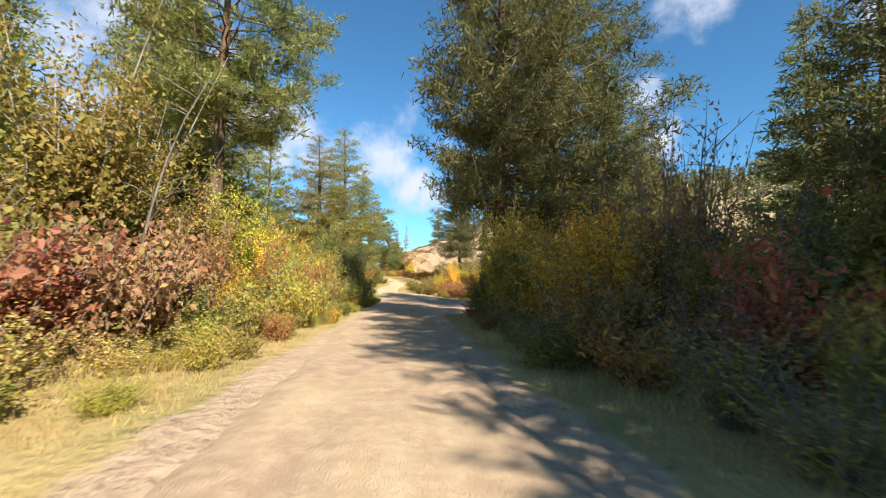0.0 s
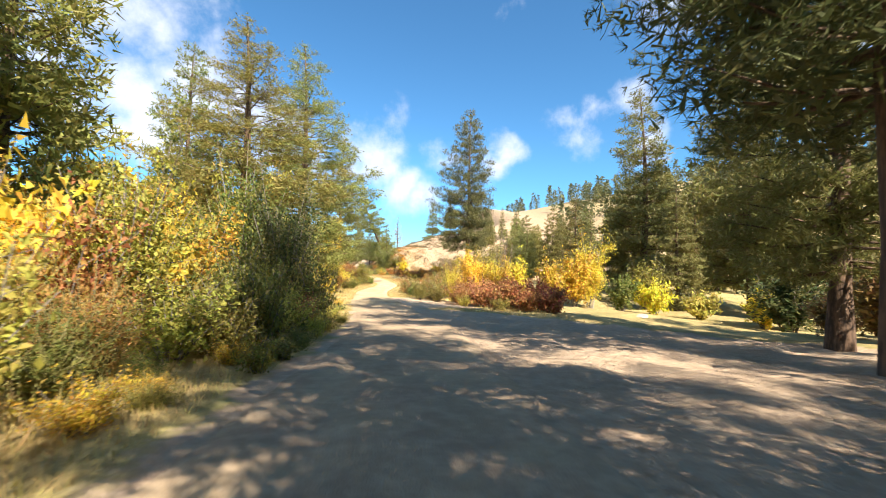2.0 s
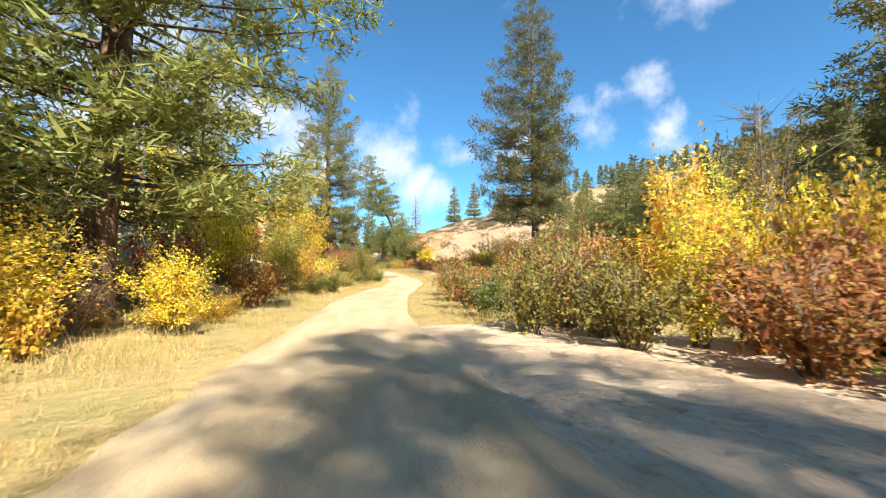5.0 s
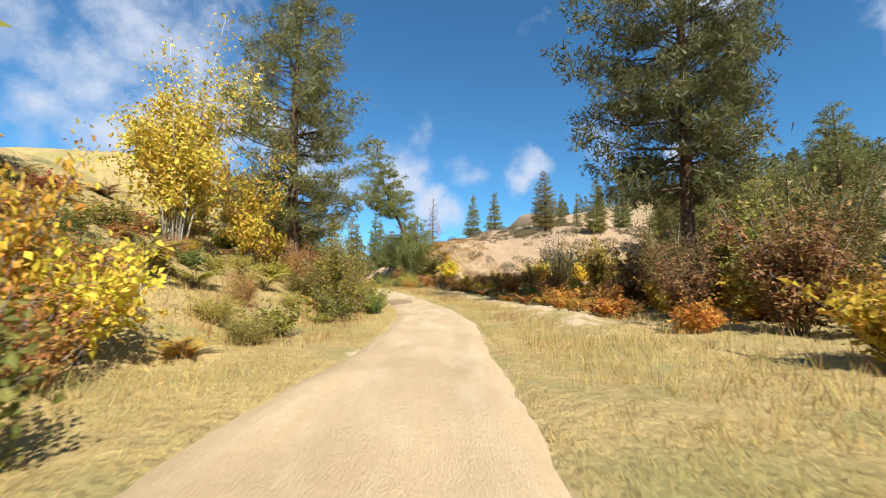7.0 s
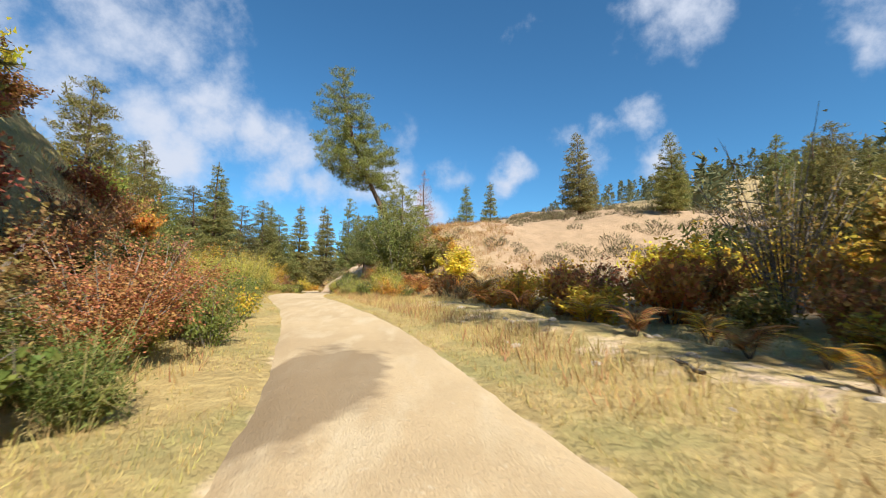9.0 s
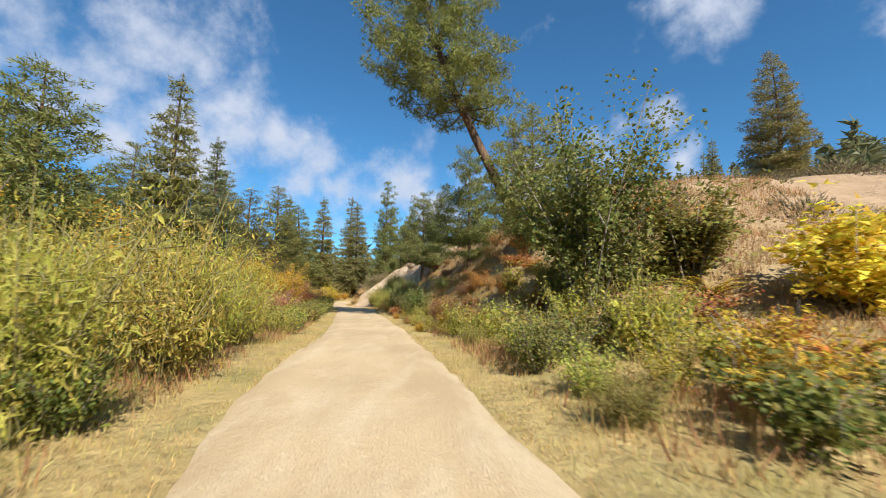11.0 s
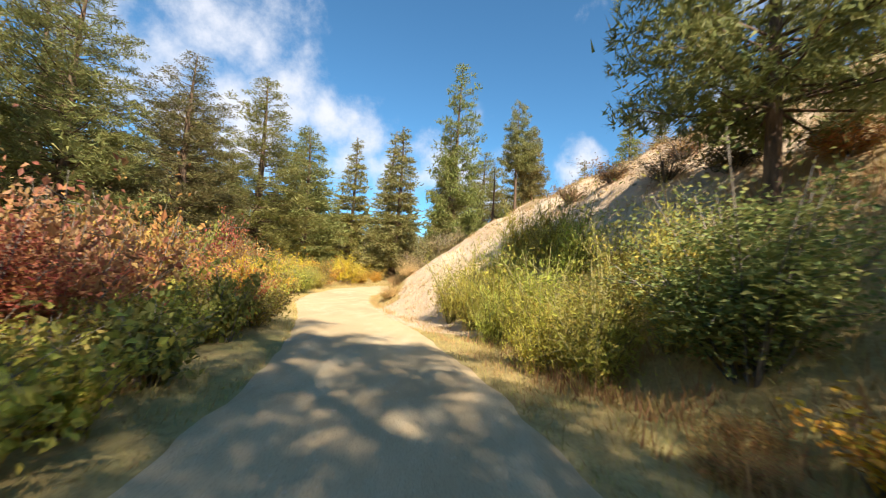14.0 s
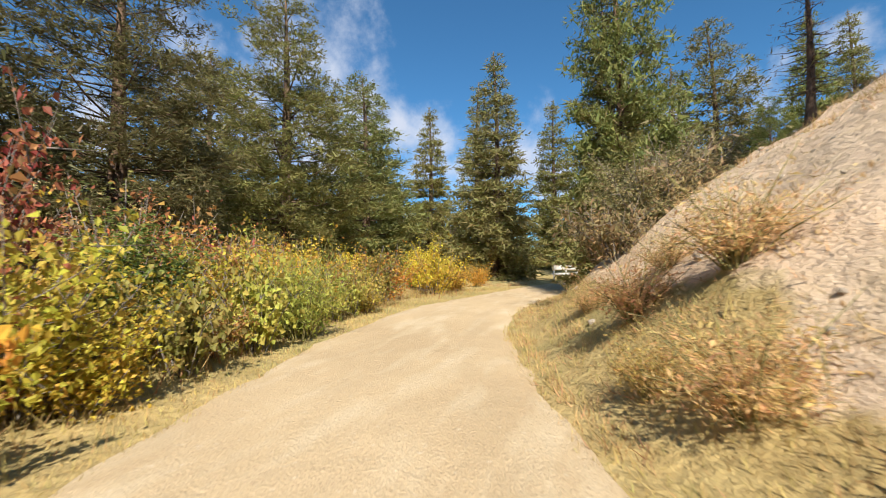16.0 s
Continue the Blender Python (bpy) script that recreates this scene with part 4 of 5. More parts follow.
bush("tall_bush_b", -9.8, 43.5, 2.3, 7.5, YELLOW_GREEN)
for x, y, r, h, c, k in ((-8.9, 52.5, 1.5, 2.9, YELLOW, "tall_bush"), (-7.6, 54.6, 1.1, 2.3, YELLOW, "fine_bush"), (-9.8, 58.2, 1.5, 2.5, DARK_RED, "fine_bush"), (-8.0, 60.0, 1.2, 1.7, RUSSET, "broad_bush"), (-10.4, 54.4, 1.6, 3.6, BROWN, "bare_bush"),
                         (-11.2, 64.5, 2.0, 6.0, YELLOW, "tall_bush"), (-9.2, 66.5, 1.6, 4.6, YELLOW_GREEN, "tall_bush_b"), (-9.4, 70.5, 1.2, 2.4, GOLD, "fine_bush"), (-7.4, 68.3, 1.0, 1.3, GREEN, "broad_bush"), (-13.5, 70, 2.2, 4.5, GOLD, "tall_bush")):
    bush(k, x, y, r, h, c)

scatter(31, 20, (46, 72), (-9.5, -4.6), ["fine_bush", "broad_bush", "fine_bush_b", "bare_bush"], [RUSSET, OLIVE, YELLOW, GOLD, RED, YELLOW_GREEN], (0.9, 1.5), (1.2, 2.6), gap=0.5)
scatter(32, 8, (46, 74), (-16, -9), ["tall_bush", "tall_bush_b"], [YELLOW, OLIVE, GOLD, YELLOW_GREEN], (1.6, 2.3), (3.5, 6))

# -- right of the first stretch --
scatter(6, 22, (8, 20), (4.2, 9), ["tall_bush", "bare_bush", "tall_bush_b", "fine_bush"], [OLIVE, BROWN, GOLD, OLIVE, (0.42, 0.33, 0.09)], (1.2, 1.8), (2.2, 4.4), gap=0.45)
scatter(7, 10, (6, 19), (8, 15), ["tall_bush", "tall_bush_b", "bare_bush"], [OLIVE, GOLD, BROWN, GREEN], (1.6, 2.4), (4.5, 7))
scatter(43, 18, (7, 20), (2.8, 4.2), ["bare_bush", "bare_bush", "fine_bush", "sage"], [BROWN, OLIVE, RUSSET, DARK_RED], (0.6, 1.0), (0.6, 1.3), gap=0.5)
scatter(48, 16, (2.5, 9), (2.9, 8), ["bare_bush", "fine_bush", "sage"], [BROWN, OLIVE, RUSSET, DARK_RED], (0.8, 1.3), (0.9, 2.2), gap=0.5)
scatter(8, 9, (24, 42), (19, 30), ["tall_bush", "fine_bush", "tall_bush_b"], [OLIVE, YELLOW, DARK_GREEN, BROWN, GOLD], (1.5, 2.4), (2.5, 5))
# the thicket between the road and the pull-out
for x, y, r, h, c, k in ((-0.1, 54.6, 1.1, 1.6, OLIVE, "fine_bush"), (-0.6, 57.0, 1.1, 1.5, GREEN, "fine_bush_b"), (-0.9, 59.6, 1.1, 1.6, RUSSET, "fine_bush"), (-1.1, 62.4, 1.2, 1.7, OLIVE, "fine_bush_b"), (-1.2, 65.6, 1.1, 1.5, RUSSET, "fine_bush"), (1.0, 55.6, 1.3, 2.1, RUSSET, "fine_bush"), (1.4, 58.4, 1.4, 2.4, OLIVE, "fine_bush_b"), (1.2, 52.8, 1.2, 1.6, OLIVE, "fine_bush"), (2.8, 51.0, 1.4, 1.8, RUSSET, "fine_bush_b"), (4.2, 49.6, 1.5, 2.0, RED, "fine_bush"), (5.5, 48.3, 1.5, 2.0, RED, "fine_bush_b"), (6.8, 47.0, 1.5, 1.95, RED, "fine_bush"), (8.0, 45.8, 1.3, 1.75, DARK_RED, "fine_bush_b"),
                         (1.4, 54.4, 1.2, 1.5, GREEN, "fine_bush"), (2.5, 53.0, 1.1, 3.3, YELLOW, "tall_bush_b"), (4.6, 51.8, 1.6, 2.2, RED, "fine_bush"), (6.3, 50.0, 1.6, 2.3, RED, "fine_bush_b"), (8.0, 48.2, 1.5, 2.1, DARK_RED, "fine_bush"), (3.3, 52.4, 1.3, 2.0, RUSSET, "broad_bush"), (5.0, 47.4, 0.9, 1.0, OLIVE, "fine_bush"), (2.9, 49.4, 0.8, 0.9, YELLOW_GREEN, "fine_bush_b"),
                         (6.4, 57.2, 1.5, 5.4, YELLOW, "aspen"), (7.4, 57.5, 1.2, 6.2, BROWN, "bare_bush"), (8.6, 58, 1.5, 5.0, YELLOW, "tall_bush"), (11.5, 56.5, 1.6, 5.0, GOLD, "tall_bush"), (15.8, 58.3, 2.4, 8.6, YELLOW, "aspen"), (13.6, 56.6, 2.0, 5.6, GOLD, "tall_bush_b"),
                         (16.2, 53.2, 1.7, 3.6, GREEN, "tall_bush"), (18.5, 52.5, 1.7, 2.6, YELLOW, "fine_bush"), (20.6, 50, 1.6, 2.2, YELLOW_GREEN, "fine_bush_b"), (23, 47, 1.6, 3.2, YELLOW, "tall_bush"), (20.5, 57, 2.0, 5, OLIVE, "tall_bush_b"),
                         (4.4, 56.4, 1.6, 4.9, YELLOW, "tall_bush"), (6.4, 54.4, 1.5, 3.6, GOLD, "broad_bush"), (2.0, 57.0, 1.3, 2.0, OLIVE, "broad_bush"), (3.6, 59.0, 1.4, 2.6, ORANGE, "broad_bush"), (1.2, 60.2, 1.2, 1.7, RUSSET, "fine_bush"), (1.0, 63.2, 1.2, 1.6, RUSSET, "broad_bush"),
                         (3.2, 62.5, 1.5, 2.6, OLIVE, "fine_bush"), (5.6, 60.6, 1.6, 3.4, GOLD, "tall_bush"), (4.8, 65.5, 1.6, 2.8, BROWN, "bare_bush"), (1.6, 66.5, 1.1, 1.3, RUSSET, "fine_bush")):
    bush(k, x, y, r, h, c, group="thicket beside the pull-out")

# -- middle stretch --
scatter(9, 36, (70, 106), (6.8, 13), ["fine_bush", "fine_bush_b"], [ORANGE, RUSSET, OLIVE, GOLD, GOLD], (1.0, 1.6), (0.9, 2.1))
scatter(10, 38, (82, 104), (5.2, 8.5), ["bracken"], [ORANGE, GOLD, ORANGE, RUSSET], (0.5, 0.85), (0.6, 0.95), group="bracken along the berm")
scatter(11, 10, (104, 118), (4.0, 11), ["fine_bush", "broad_bush", "bracken"], [ORANGE, GOLD, OLIVE, RUSSET], (0.8, 1.4), (0.9, 1.7))
scatter(12, 12, (88, 124), (9, 22), ["tall_bush", "fine_bush"], [GOLD, YELLOW, OLIVE, BROWN], (1.3, 2.2), (2, 3.6))
bush("bare_bush", 5.6, 98.6, 2.6, 5.4, (0.42, 0.32, 0.10), "half-bare bush with thin twigs and a few golden leaves")
bush("tall_bush", 8.2, 97.2, 2.0, 4.8, (0.42, 0.32, 0.10))
bush("tall_bush", 6.4, 85.5, 1.8, 3.6, BROWN)
bush("tall_bush_b", 4.8, 80.4, 1.5, 2.8, BROWN)
bush("tall_bush", 6.6, 78.6, 1.8, 3.6, OLIVE)
bush("tall_bush", 5.2, 76.4, 1.8, 4.0, BROWN)
for x, y, r, h, c, k in ((6.0, 83.4, 1.9, 3.8, (0.20, 0.155, 0.07), "dense_shrub"), (8.4, 82.6, 2.1, 4.8, OLIVE, "tall_bush"), (9.4, 86.8, 2.2, 5.2, (0.20, 0.155, 0.07), "dense_shrub"), (7.0, 88.6, 1.8, 3.6, BROWN, "tall_bush_b"), (10.6, 83.0, 2.2, 5.6, OLIVE, "tall_bush_b"), (5.4, 87.4, 1.3, 2.0, BROWN, "tall_bush"), (11.4, 88.6, 2.2, 5.0, (0.20, 0.155, 0.07), "tall_bush"), (9.0, 79.4, 2.0, 4.6, (0.20, 0.155, 0.07), "dense_shrub"), (7.6, 92.4, 1.4, 1.9, GOLD, "tall_bush")):
    bush(k, x, y, r, h, c)
bush("tall_bush", -7.8, 82.0, 1.7, 3.9, OLIVE)
bush("fine_bush", -6.9, 84.2, 1.0, 1.5, YELLOW_GREEN)
for x, y, r, h, c in ((-9.2, 87.4, 1.5, 2.3, DARK_RED), (-9.0, 89.8, 1.3, 2.0, BROWN), (-10.4, 90.2, 1.5, 2.4, DARK_RED), (-10.4, 86.2, 1.4, 2.4, RUSSET), (-9.2, 92.6, 1.2, 1.8, RED), (-10.0, 95.0, 1.4, 1.9, RUSSET)):
    bush("dense_shrub", x, y, r, h, c)
bush("aspen", -13.2, 80.5, 2.8, 9.5, (0.62, 0.55, 0.11))
bush("tall_bush_b", -12.6, 84.8, 1.8, 5.2, GOLD)
bush("tall_bush", -16.5, 87, 2.2, 5.5, GOLD)
bush("aspen", -18, 76, 2.6, 10, YELLOW_GREEN)
scatter(13, 30, (86, 110), (-9.0, -5.4), ["fine_bush", "broad_bush"], [RED, DUSTY, DARK_RED, GREEN, YELLOW_GREEN, ORANGE], (0.8, 1.3), (0.9, 1.7), gap=0.45)
scatter(14, 64, (84, 111), (-5.6, -2.3), ["low_herb", "fine_bush", "willow"], [GREEN, YELLOW_GREEN, GREEN, OLIVE, GOLD], (0.6, 0.95), (0.6, 1.2), gap=0.5)
bush("tall_bush", -18.6, 112.6, 1.8, 3.0, GOLD)
bush("tall_bush_b", -19.5, 118.0, 2.4, 3.4, GOLD)
scatter(50, 14, (50, 70), (-5.6, -2.8), ["fine_bush", "low_herb", "willow"], [GOLD, OLIVE, RUSSET, YELLOW_GREEN], (0.5, 0.9), (0.5, 1.1), gap=0.55)
scatter(44, 54, (70, 88), (-10.5, -3.2), ["low_herb", "willow", "fine_bush", "bracken"], [YELLOW_GREEN, YELLOW_GREEN, OLIVE, GREEN, RUSSET, GOLD], (0.6, 1.2), (0.6, 1.3), gap=0.5)
scatter(45, 10, (86, 108), (-13, -8.5), ["fine_bush", "tall_bush"], [RUSSET, ORANGE, OLIVE, YELLOW], (1.2, 1.8), (1.6, 3))
scatter(15, 8, (72, 84), (-14, -8.5), ["bracken", "fine_bush"], [RUSSET, OLIVE, RED], (0.7, 1.2), (0.6, 1.2))

# -- last stretch, left --
scatter(16, 30, (110.5, 119.5), (-9.5, -2.9), ["willow"], [YELLOW_GREEN, YELLOW_GREEN, (0.48, 0.43, 0.10)], (1.2, 1.8), (2.2, 3.1), gap=0.38)
scatter(46, 44, (14, 46), (-3.5, -2.2), ["willow", "low_herb", "fine_bush"], [OLIVE, GREEN, GOLD, YELLOW_GREEN], (0.4, 0.65), (0.35, 0.8), gap=0.55)
scatter(17, 70, (119, 141), (-12, -4.2), ["fine_bush", "fine_bush_b", "broad_bush"], [DUSTY, DARK_RED, RED, RUSSET, DUSTY], (1.0, 1.5), (1.0, 1.6), gap=0.45)
scatter(18, 64, (120, 148), (-4.6, -2.2), ["low_herb", "broad_bush", "low_herb"], [YELLOW_GREEN, YELLOW_GREEN, OLIVE, GREEN], (0.6, 0.95), (0.7, 1.1), gap=0.42)
for x, y, r, h in ((-23.4, 134.4, 1.9, 4.2), (-22.6, 138.2, 1.8, 3.5), (-25.4, 131.6, 2.0, 4.2), (-24.8, 137.2, 2.0, 3.6), (-26.5, 141.5, 1.9, 3.4)):
    bush("dense_shrub", x, y, r * 1.2, h, GOLD, "golden leafy shrub on the valley floor", group="golden bushes of the valley")
scatter(19, 6, (126, 146), (-17, -12), ["tall_bush", "broad_bush"], [GOLD, YELLOW, GOLD], (1.8, 2.4), (3.2, 4.6))
scatter(20, 56, (140, 164), (-10, -4.2), ["fine_bush", "fine_bush_b", "fine_bush"], [RED, DARK_RED, RUSSET, DUSTY, BROWN], (1.0, 1.6), (1.6, 2.6), gap=0.42)
scatter(21, 60, (145, 165), (-4.6, -2.3), ["low_herb", "low_herb", "fine_bush"], [YELLOW_GREEN, OLIVE, RUSSET, GOLD, YELLOW_GREEN], (0.6, 0.95), (0.8, 1.4), gap=0.42)
scatter(47, 16, (146, 168), (-9, -5.2), ["fine_bush", "tall_bush", "fine_bush_b"], [GOLD, OLIVE, RUSSET, OLIVE, ORANGE], (1.2, 1.8), (1.8, 2.9), gap=0.5)
scatter(53, 16, (154, 167), (-5.0, -3.0), ["fine_bush", "fine_bush_b"], [GOLD, OLIVE, (0.50, 0.40, 0.08), GOLD], (1.0, 1.35), (1.3, 1.9), gap=0.4)
scatter(22, 14, (160, 178), (-9, -2.8), ["fine_bush", "willow"], [GOLD, RUSSET, ORANGE, YELLOW_GREEN], (0.8, 1.3), (0.9, 1.9))
for x, y, r, h, c, k in ((-27.8, 158.5, 1.5, 2.6, GREEN, "tall_bush"), (-26.6, 160.8, 1.3, 1.9, YELLOW_GREEN, "willow"), (-29.6, 157.6, 1.6, 3.2, DARK_RED, "fine_bush_near"), (-28.6, 156.4, 1.4, 2.4, BROWN, "fine_bush"), (-31.2, 160.6, 1.6, 3.3, RED, "fine_bush_b_near"), (-29.0, 162.4, 1.4, 2.2, YELLOW_GREEN, "willow"), (-29.6, 166.0, 1.5, 2.0, GOLD, "fine_bush"), (-28.4, 168.8, 1.4, 1.7, ORANGE, "fine_bush"), (-30.6, 170.5, 1.6, 2.4, YELLOW, "tall_bush"), (-29.0, 175, 1.6, 3, YELLOW, "tall_bush"), (-27.4, 172, 1.4, 2.0, GOLD, "fine_bush")):
    bush(k, x, y, r, h, c)

# -- last stretch, right --
scatter(51, 34, (121, 143), (2.0, 3.6), ["low_herb", "willow", "fine_bush"], [YELLOW_GREEN, OLIVE, GOLD, RUSSET], (0.4, 0.7), (0.4, 0.8), gap=0.5)
bush("dense_shrub", -7.0, 118.8, 3.0, 5.6, (0.21, 0.22, 0.08), "large dark green shrub with glossy leaves")
bush("tall_bush_b", -4.4, 118.4, 2.0, 3.4, OLIVE)
bush("willow", -7.2, 115.2, 1.4, 1.9, YELLOW_GREEN)
scatter(23, 30, (110, 123), (2.6, 6.4), ["willow", "low_herb", "fine_bush"], [YELLOW_GREEN, OLIVE, YELLOW_GREEN, GREEN], (0.6, 1.0), (0.7, 1.3))
scatter(24, 34, (119, 127.5), (3.2, 11), ["fine_bush", "sage", "fine_bush_b", "low_herb", "sage"], [RUSSET, ORANGE, DUSTY, OLIVE, GOLD, RUSSET], (0.6, 1.1), (0.5, 1.1), group="rusty plants on the slope")
for x, y, r, h, c, k in ((-13.5, 134.4, 1.2, 1.6, DARK_GREEN, "broad_bush"), (-12.3, 130.5, 1.1, 1.9, GREEN, "broad_bush"), (-12.0, 128.4, 0.7, 1.0, YELLOW_GREEN, "broad_bush"), (-11.2, 127.6, 0.8, 0.9, DUSTY, "fine_bush"), (-12.6, 131.6, 0.8, 0.9, OLIVE, "willow"),
                         (-13.3, 136.8, 1.4, 1.7, YELLOW_GREEN, "willow"), (-13.0, 133.0, 1.0, 1.4, GREEN, "willow"), (-12.3, 132.6, 1.2, 1.6, GREEN, "willow"), (-11.9, 130.8, 1.0, 1.3, OLIVE, "willow"), (-10.9, 135.4, 1.0, 1.0, OLIVE, "fine_bush"), (-14.3, 138.4, 1.2, 1.8, GREEN, "willow"), (-13.2, 139.6, 1.2, 1.7, OLIVE, "fine_bush"), (-14.2, 143.3, 1.6, 2.3, (0.27, 0.30, 0.12), "dense_shrub"), 
                         (-17.2, 149.8, 1.2, 1.8, YELLOW_GREEN, "willow"), (-16.6, 148.2, 1.3, 2.0, YELLOW_GREEN, "willow"), (-15.9, 146.6, 1.3, 1.9, YELLOW_GREEN, "willow"), (-15.4, 148.9, 1.3, 1.9, OLIVE, "willow"), (-16.2, 145.0, 1.0, 1.5, YELLOW_GREEN, "willow"), (-16.0, 150.6, 1.1, 1.6, YELLOW_GREEN, "willow"), (-15.2, 145.2, 1.1, 1.6, OLIVE, "willow"), 
                         (-8.6, 150.6, 1.5, 1.5, DARK_GREEN, "fine_bush"), (-7.2, 151.8, 1.6, 1.7, BROWN, "bare_bush"), (-20.7, 159.9, 0.7, 0.5, (0.56, 0.42, 0.22), "dry_tuft"), (-21.6, 161.0, 0.6, 0.45, (0.5, 0.38, 0.18), "dry_tuft"), (-20.9, 163.6, 1.2, 1.4, SAGE_GREY, "sage"), (-19.6, 165.0, 1.6, 1.9, SAGE_GREY, "sage"), (-18.4, 167.0, 1.6, 2.0, (0.29, 0.26, 0.15), "dense_shrub"), (-20.6, 166.4, 1.4, 1.6, (0.27, 0.24, 0.14), "sage"), (-20.3, 168.4, 1.4, 1.6, SAGE_GREY, "bare_bush"),
                         (-9.2, 152.4, 1.4, 1.3, SAGE_GREY, "sage"), (-10.2, 156.0, 1.5, 1.4, SAGE_GREY, "bare_bush"), (-7.4, 149.0, 1.6, 1.6, BROWN, "sage"), (-8.0, 158.4, 1.0, 0.9, SAGE_GREY, "sage")):
    bush(k, x, y, r, h, c, group="plants on the cut bank")
scatter(52, 13, (144.2, 150.2), (2.7, 4.9), ["willow"], [(0.52, 0.48, 0.13), YELLOW_GREEN, (0.52, 0.48, 0.13)], (0.95, 1.25), (1.6, 2.3), gap=0.36, group="plants on the cut bank")
for x, y, r, h, c, k in ((-12.7, 149.2, 1.3, 0.8, (0.17, 0.13, 0.075), "bare_bush"), (-12.0, 149.9, 1.3, 0.8, BROWN, "bare_bush"), (-13.4, 151.2, 1.1, 0.7, SAGE_GREY, "sage"), (-12.0, 147.6, 1.3, 0.9, (0.17, 0.13, 0.075), "sage"), (-14.3, 152.6, 0.9, 0.7, SAGE_GREY, "sage"),
                         (-20.9, 157.0, 0.9, 0.7, (0.60, 0.45, 0.29), "dry_tuft"), (-20.5, 158.3, 1.0, 0.8, (0.60, 0.45, 0.29), "dry_tuft"), (-21.2, 159.2, 0.9, 0.7, (0.50, 0.36, 0.2), "dry_tuft"), (-21.3, 157.8, 0.6, 0.5, (0.5, 0.4, 0.17), "dry_tuft"), (-21.0, 165.2, 1.5, 1.7, (0.27, 0.24, 0.14), "sage"), (-20.2, 164.8, 1.5, 2.0, (0.29, 0.26, 0.15), "dense_shrub")):
    bush(k, x, y, r, h, c, {"sage": "low clump of faded dry brush on the bank", "dry_tuft": "pinkish dry grass tuft at the foot of the bank"}.get(k), group="plants on the cut bank")
scatter(55, 26, (121, 134), (3.8, 9), ["dry_tuft", "sage", "dry_tuft"], [RUSSET, (0.45, 0.27, 0.13), (0.52, 0.37, 0.18)], (0.6, 1.0), (0.5, 0.9), group="rusty plants on the slope")
scatter(49, 22, (130, 147), (5.5, 15), ["fine_bush", "sage", "sage", "bare_bush"], [RUSSET, BROWN, DUSTY, SAGE_GREY], (0.5, 1.1), (0.4, 0.9), group="rusty plants on the slope")
scatter(33, 8, (8, 34), (-16, -9), ["tall_bush", "tall_bush_b", "fine_bush"], [YELLOW_GREEN, OLIVE, GREEN, GOLD], (1.6, 2.4), (3, 6))
scatter(34, 9, (140, 172), (-18, -10), ["tall_bush", "fine_bush", "fine_bush_b"], [GOLD, RED, OLIVE, YELLOW, RUSSET], (1.4, 2.2), (1.8, 3.4))
scatter(35, 7, (62, 110), (13, 24), ["tall_bush", "fine_bush", "tall_bush_b"], [OLIVE, BROWN, GOLD, DARK_GREEN], (1.5, 2.3), (2.2, 4.2))
scatter(36, 6, (24, 60), (24, 36), ["tall_bush", "tall_bush_b"], [OLIVE, BROWN, GOLD, DARK_GREEN, YELLOW], (1.8, 2.6), (3, 5.5))


# ---- grass and far woods ----


def build_grass():
    """Dry grass along the verges and slopes, one sheet of single blades."""
    rng = np.random.default_rng(5)
    n = 430000
    y = rng.uniform(-6, 176, n)
    side = np.where(rng.uniform(size=n) < 0.5, -1, 1)
    d = side * (1.5 + rng.exponential(2.5, n))
    x = road_x(y) + d
    clump = wobble(x, y, 0.55, 2) * 0.5 + wobble(x, y, 2.2, 6) * 0.5
    keep = (bareness(x, y) < 0.42) & (clump > -0.28) & (np.abs(d) < 11)
    x, y, d, clump = x[keep], y[keep], d[keep], clump[keep]
    n = len(x)
    z = land(x, y) - 0.02
    tall = rng.uniform(0.07, 0.30, n) * (1 + 0.6 * clump) * (0.35 + 0.85 * ease(np.abs(d), 1.7, 3.8))
    way = rng.normal(size=(n, 3)) * 0.35 + np.array([0, 0, 1])
    v, f = blades(np.stack([x, y, z], 1), way, tall, rng.uniform(0.006, 0.014, n) * (1 + 0.8 * ease(np.abs(d), 3, 7)), rng)
    ob = new("dry_grass", mesh_of("dry_grass", v, f, STRAW))
    ob.color = (0.55, 0.405, 0.155, 1)
    tagged(ob, "golden dry grass along the verges of the road", "grass", kind="stuff")


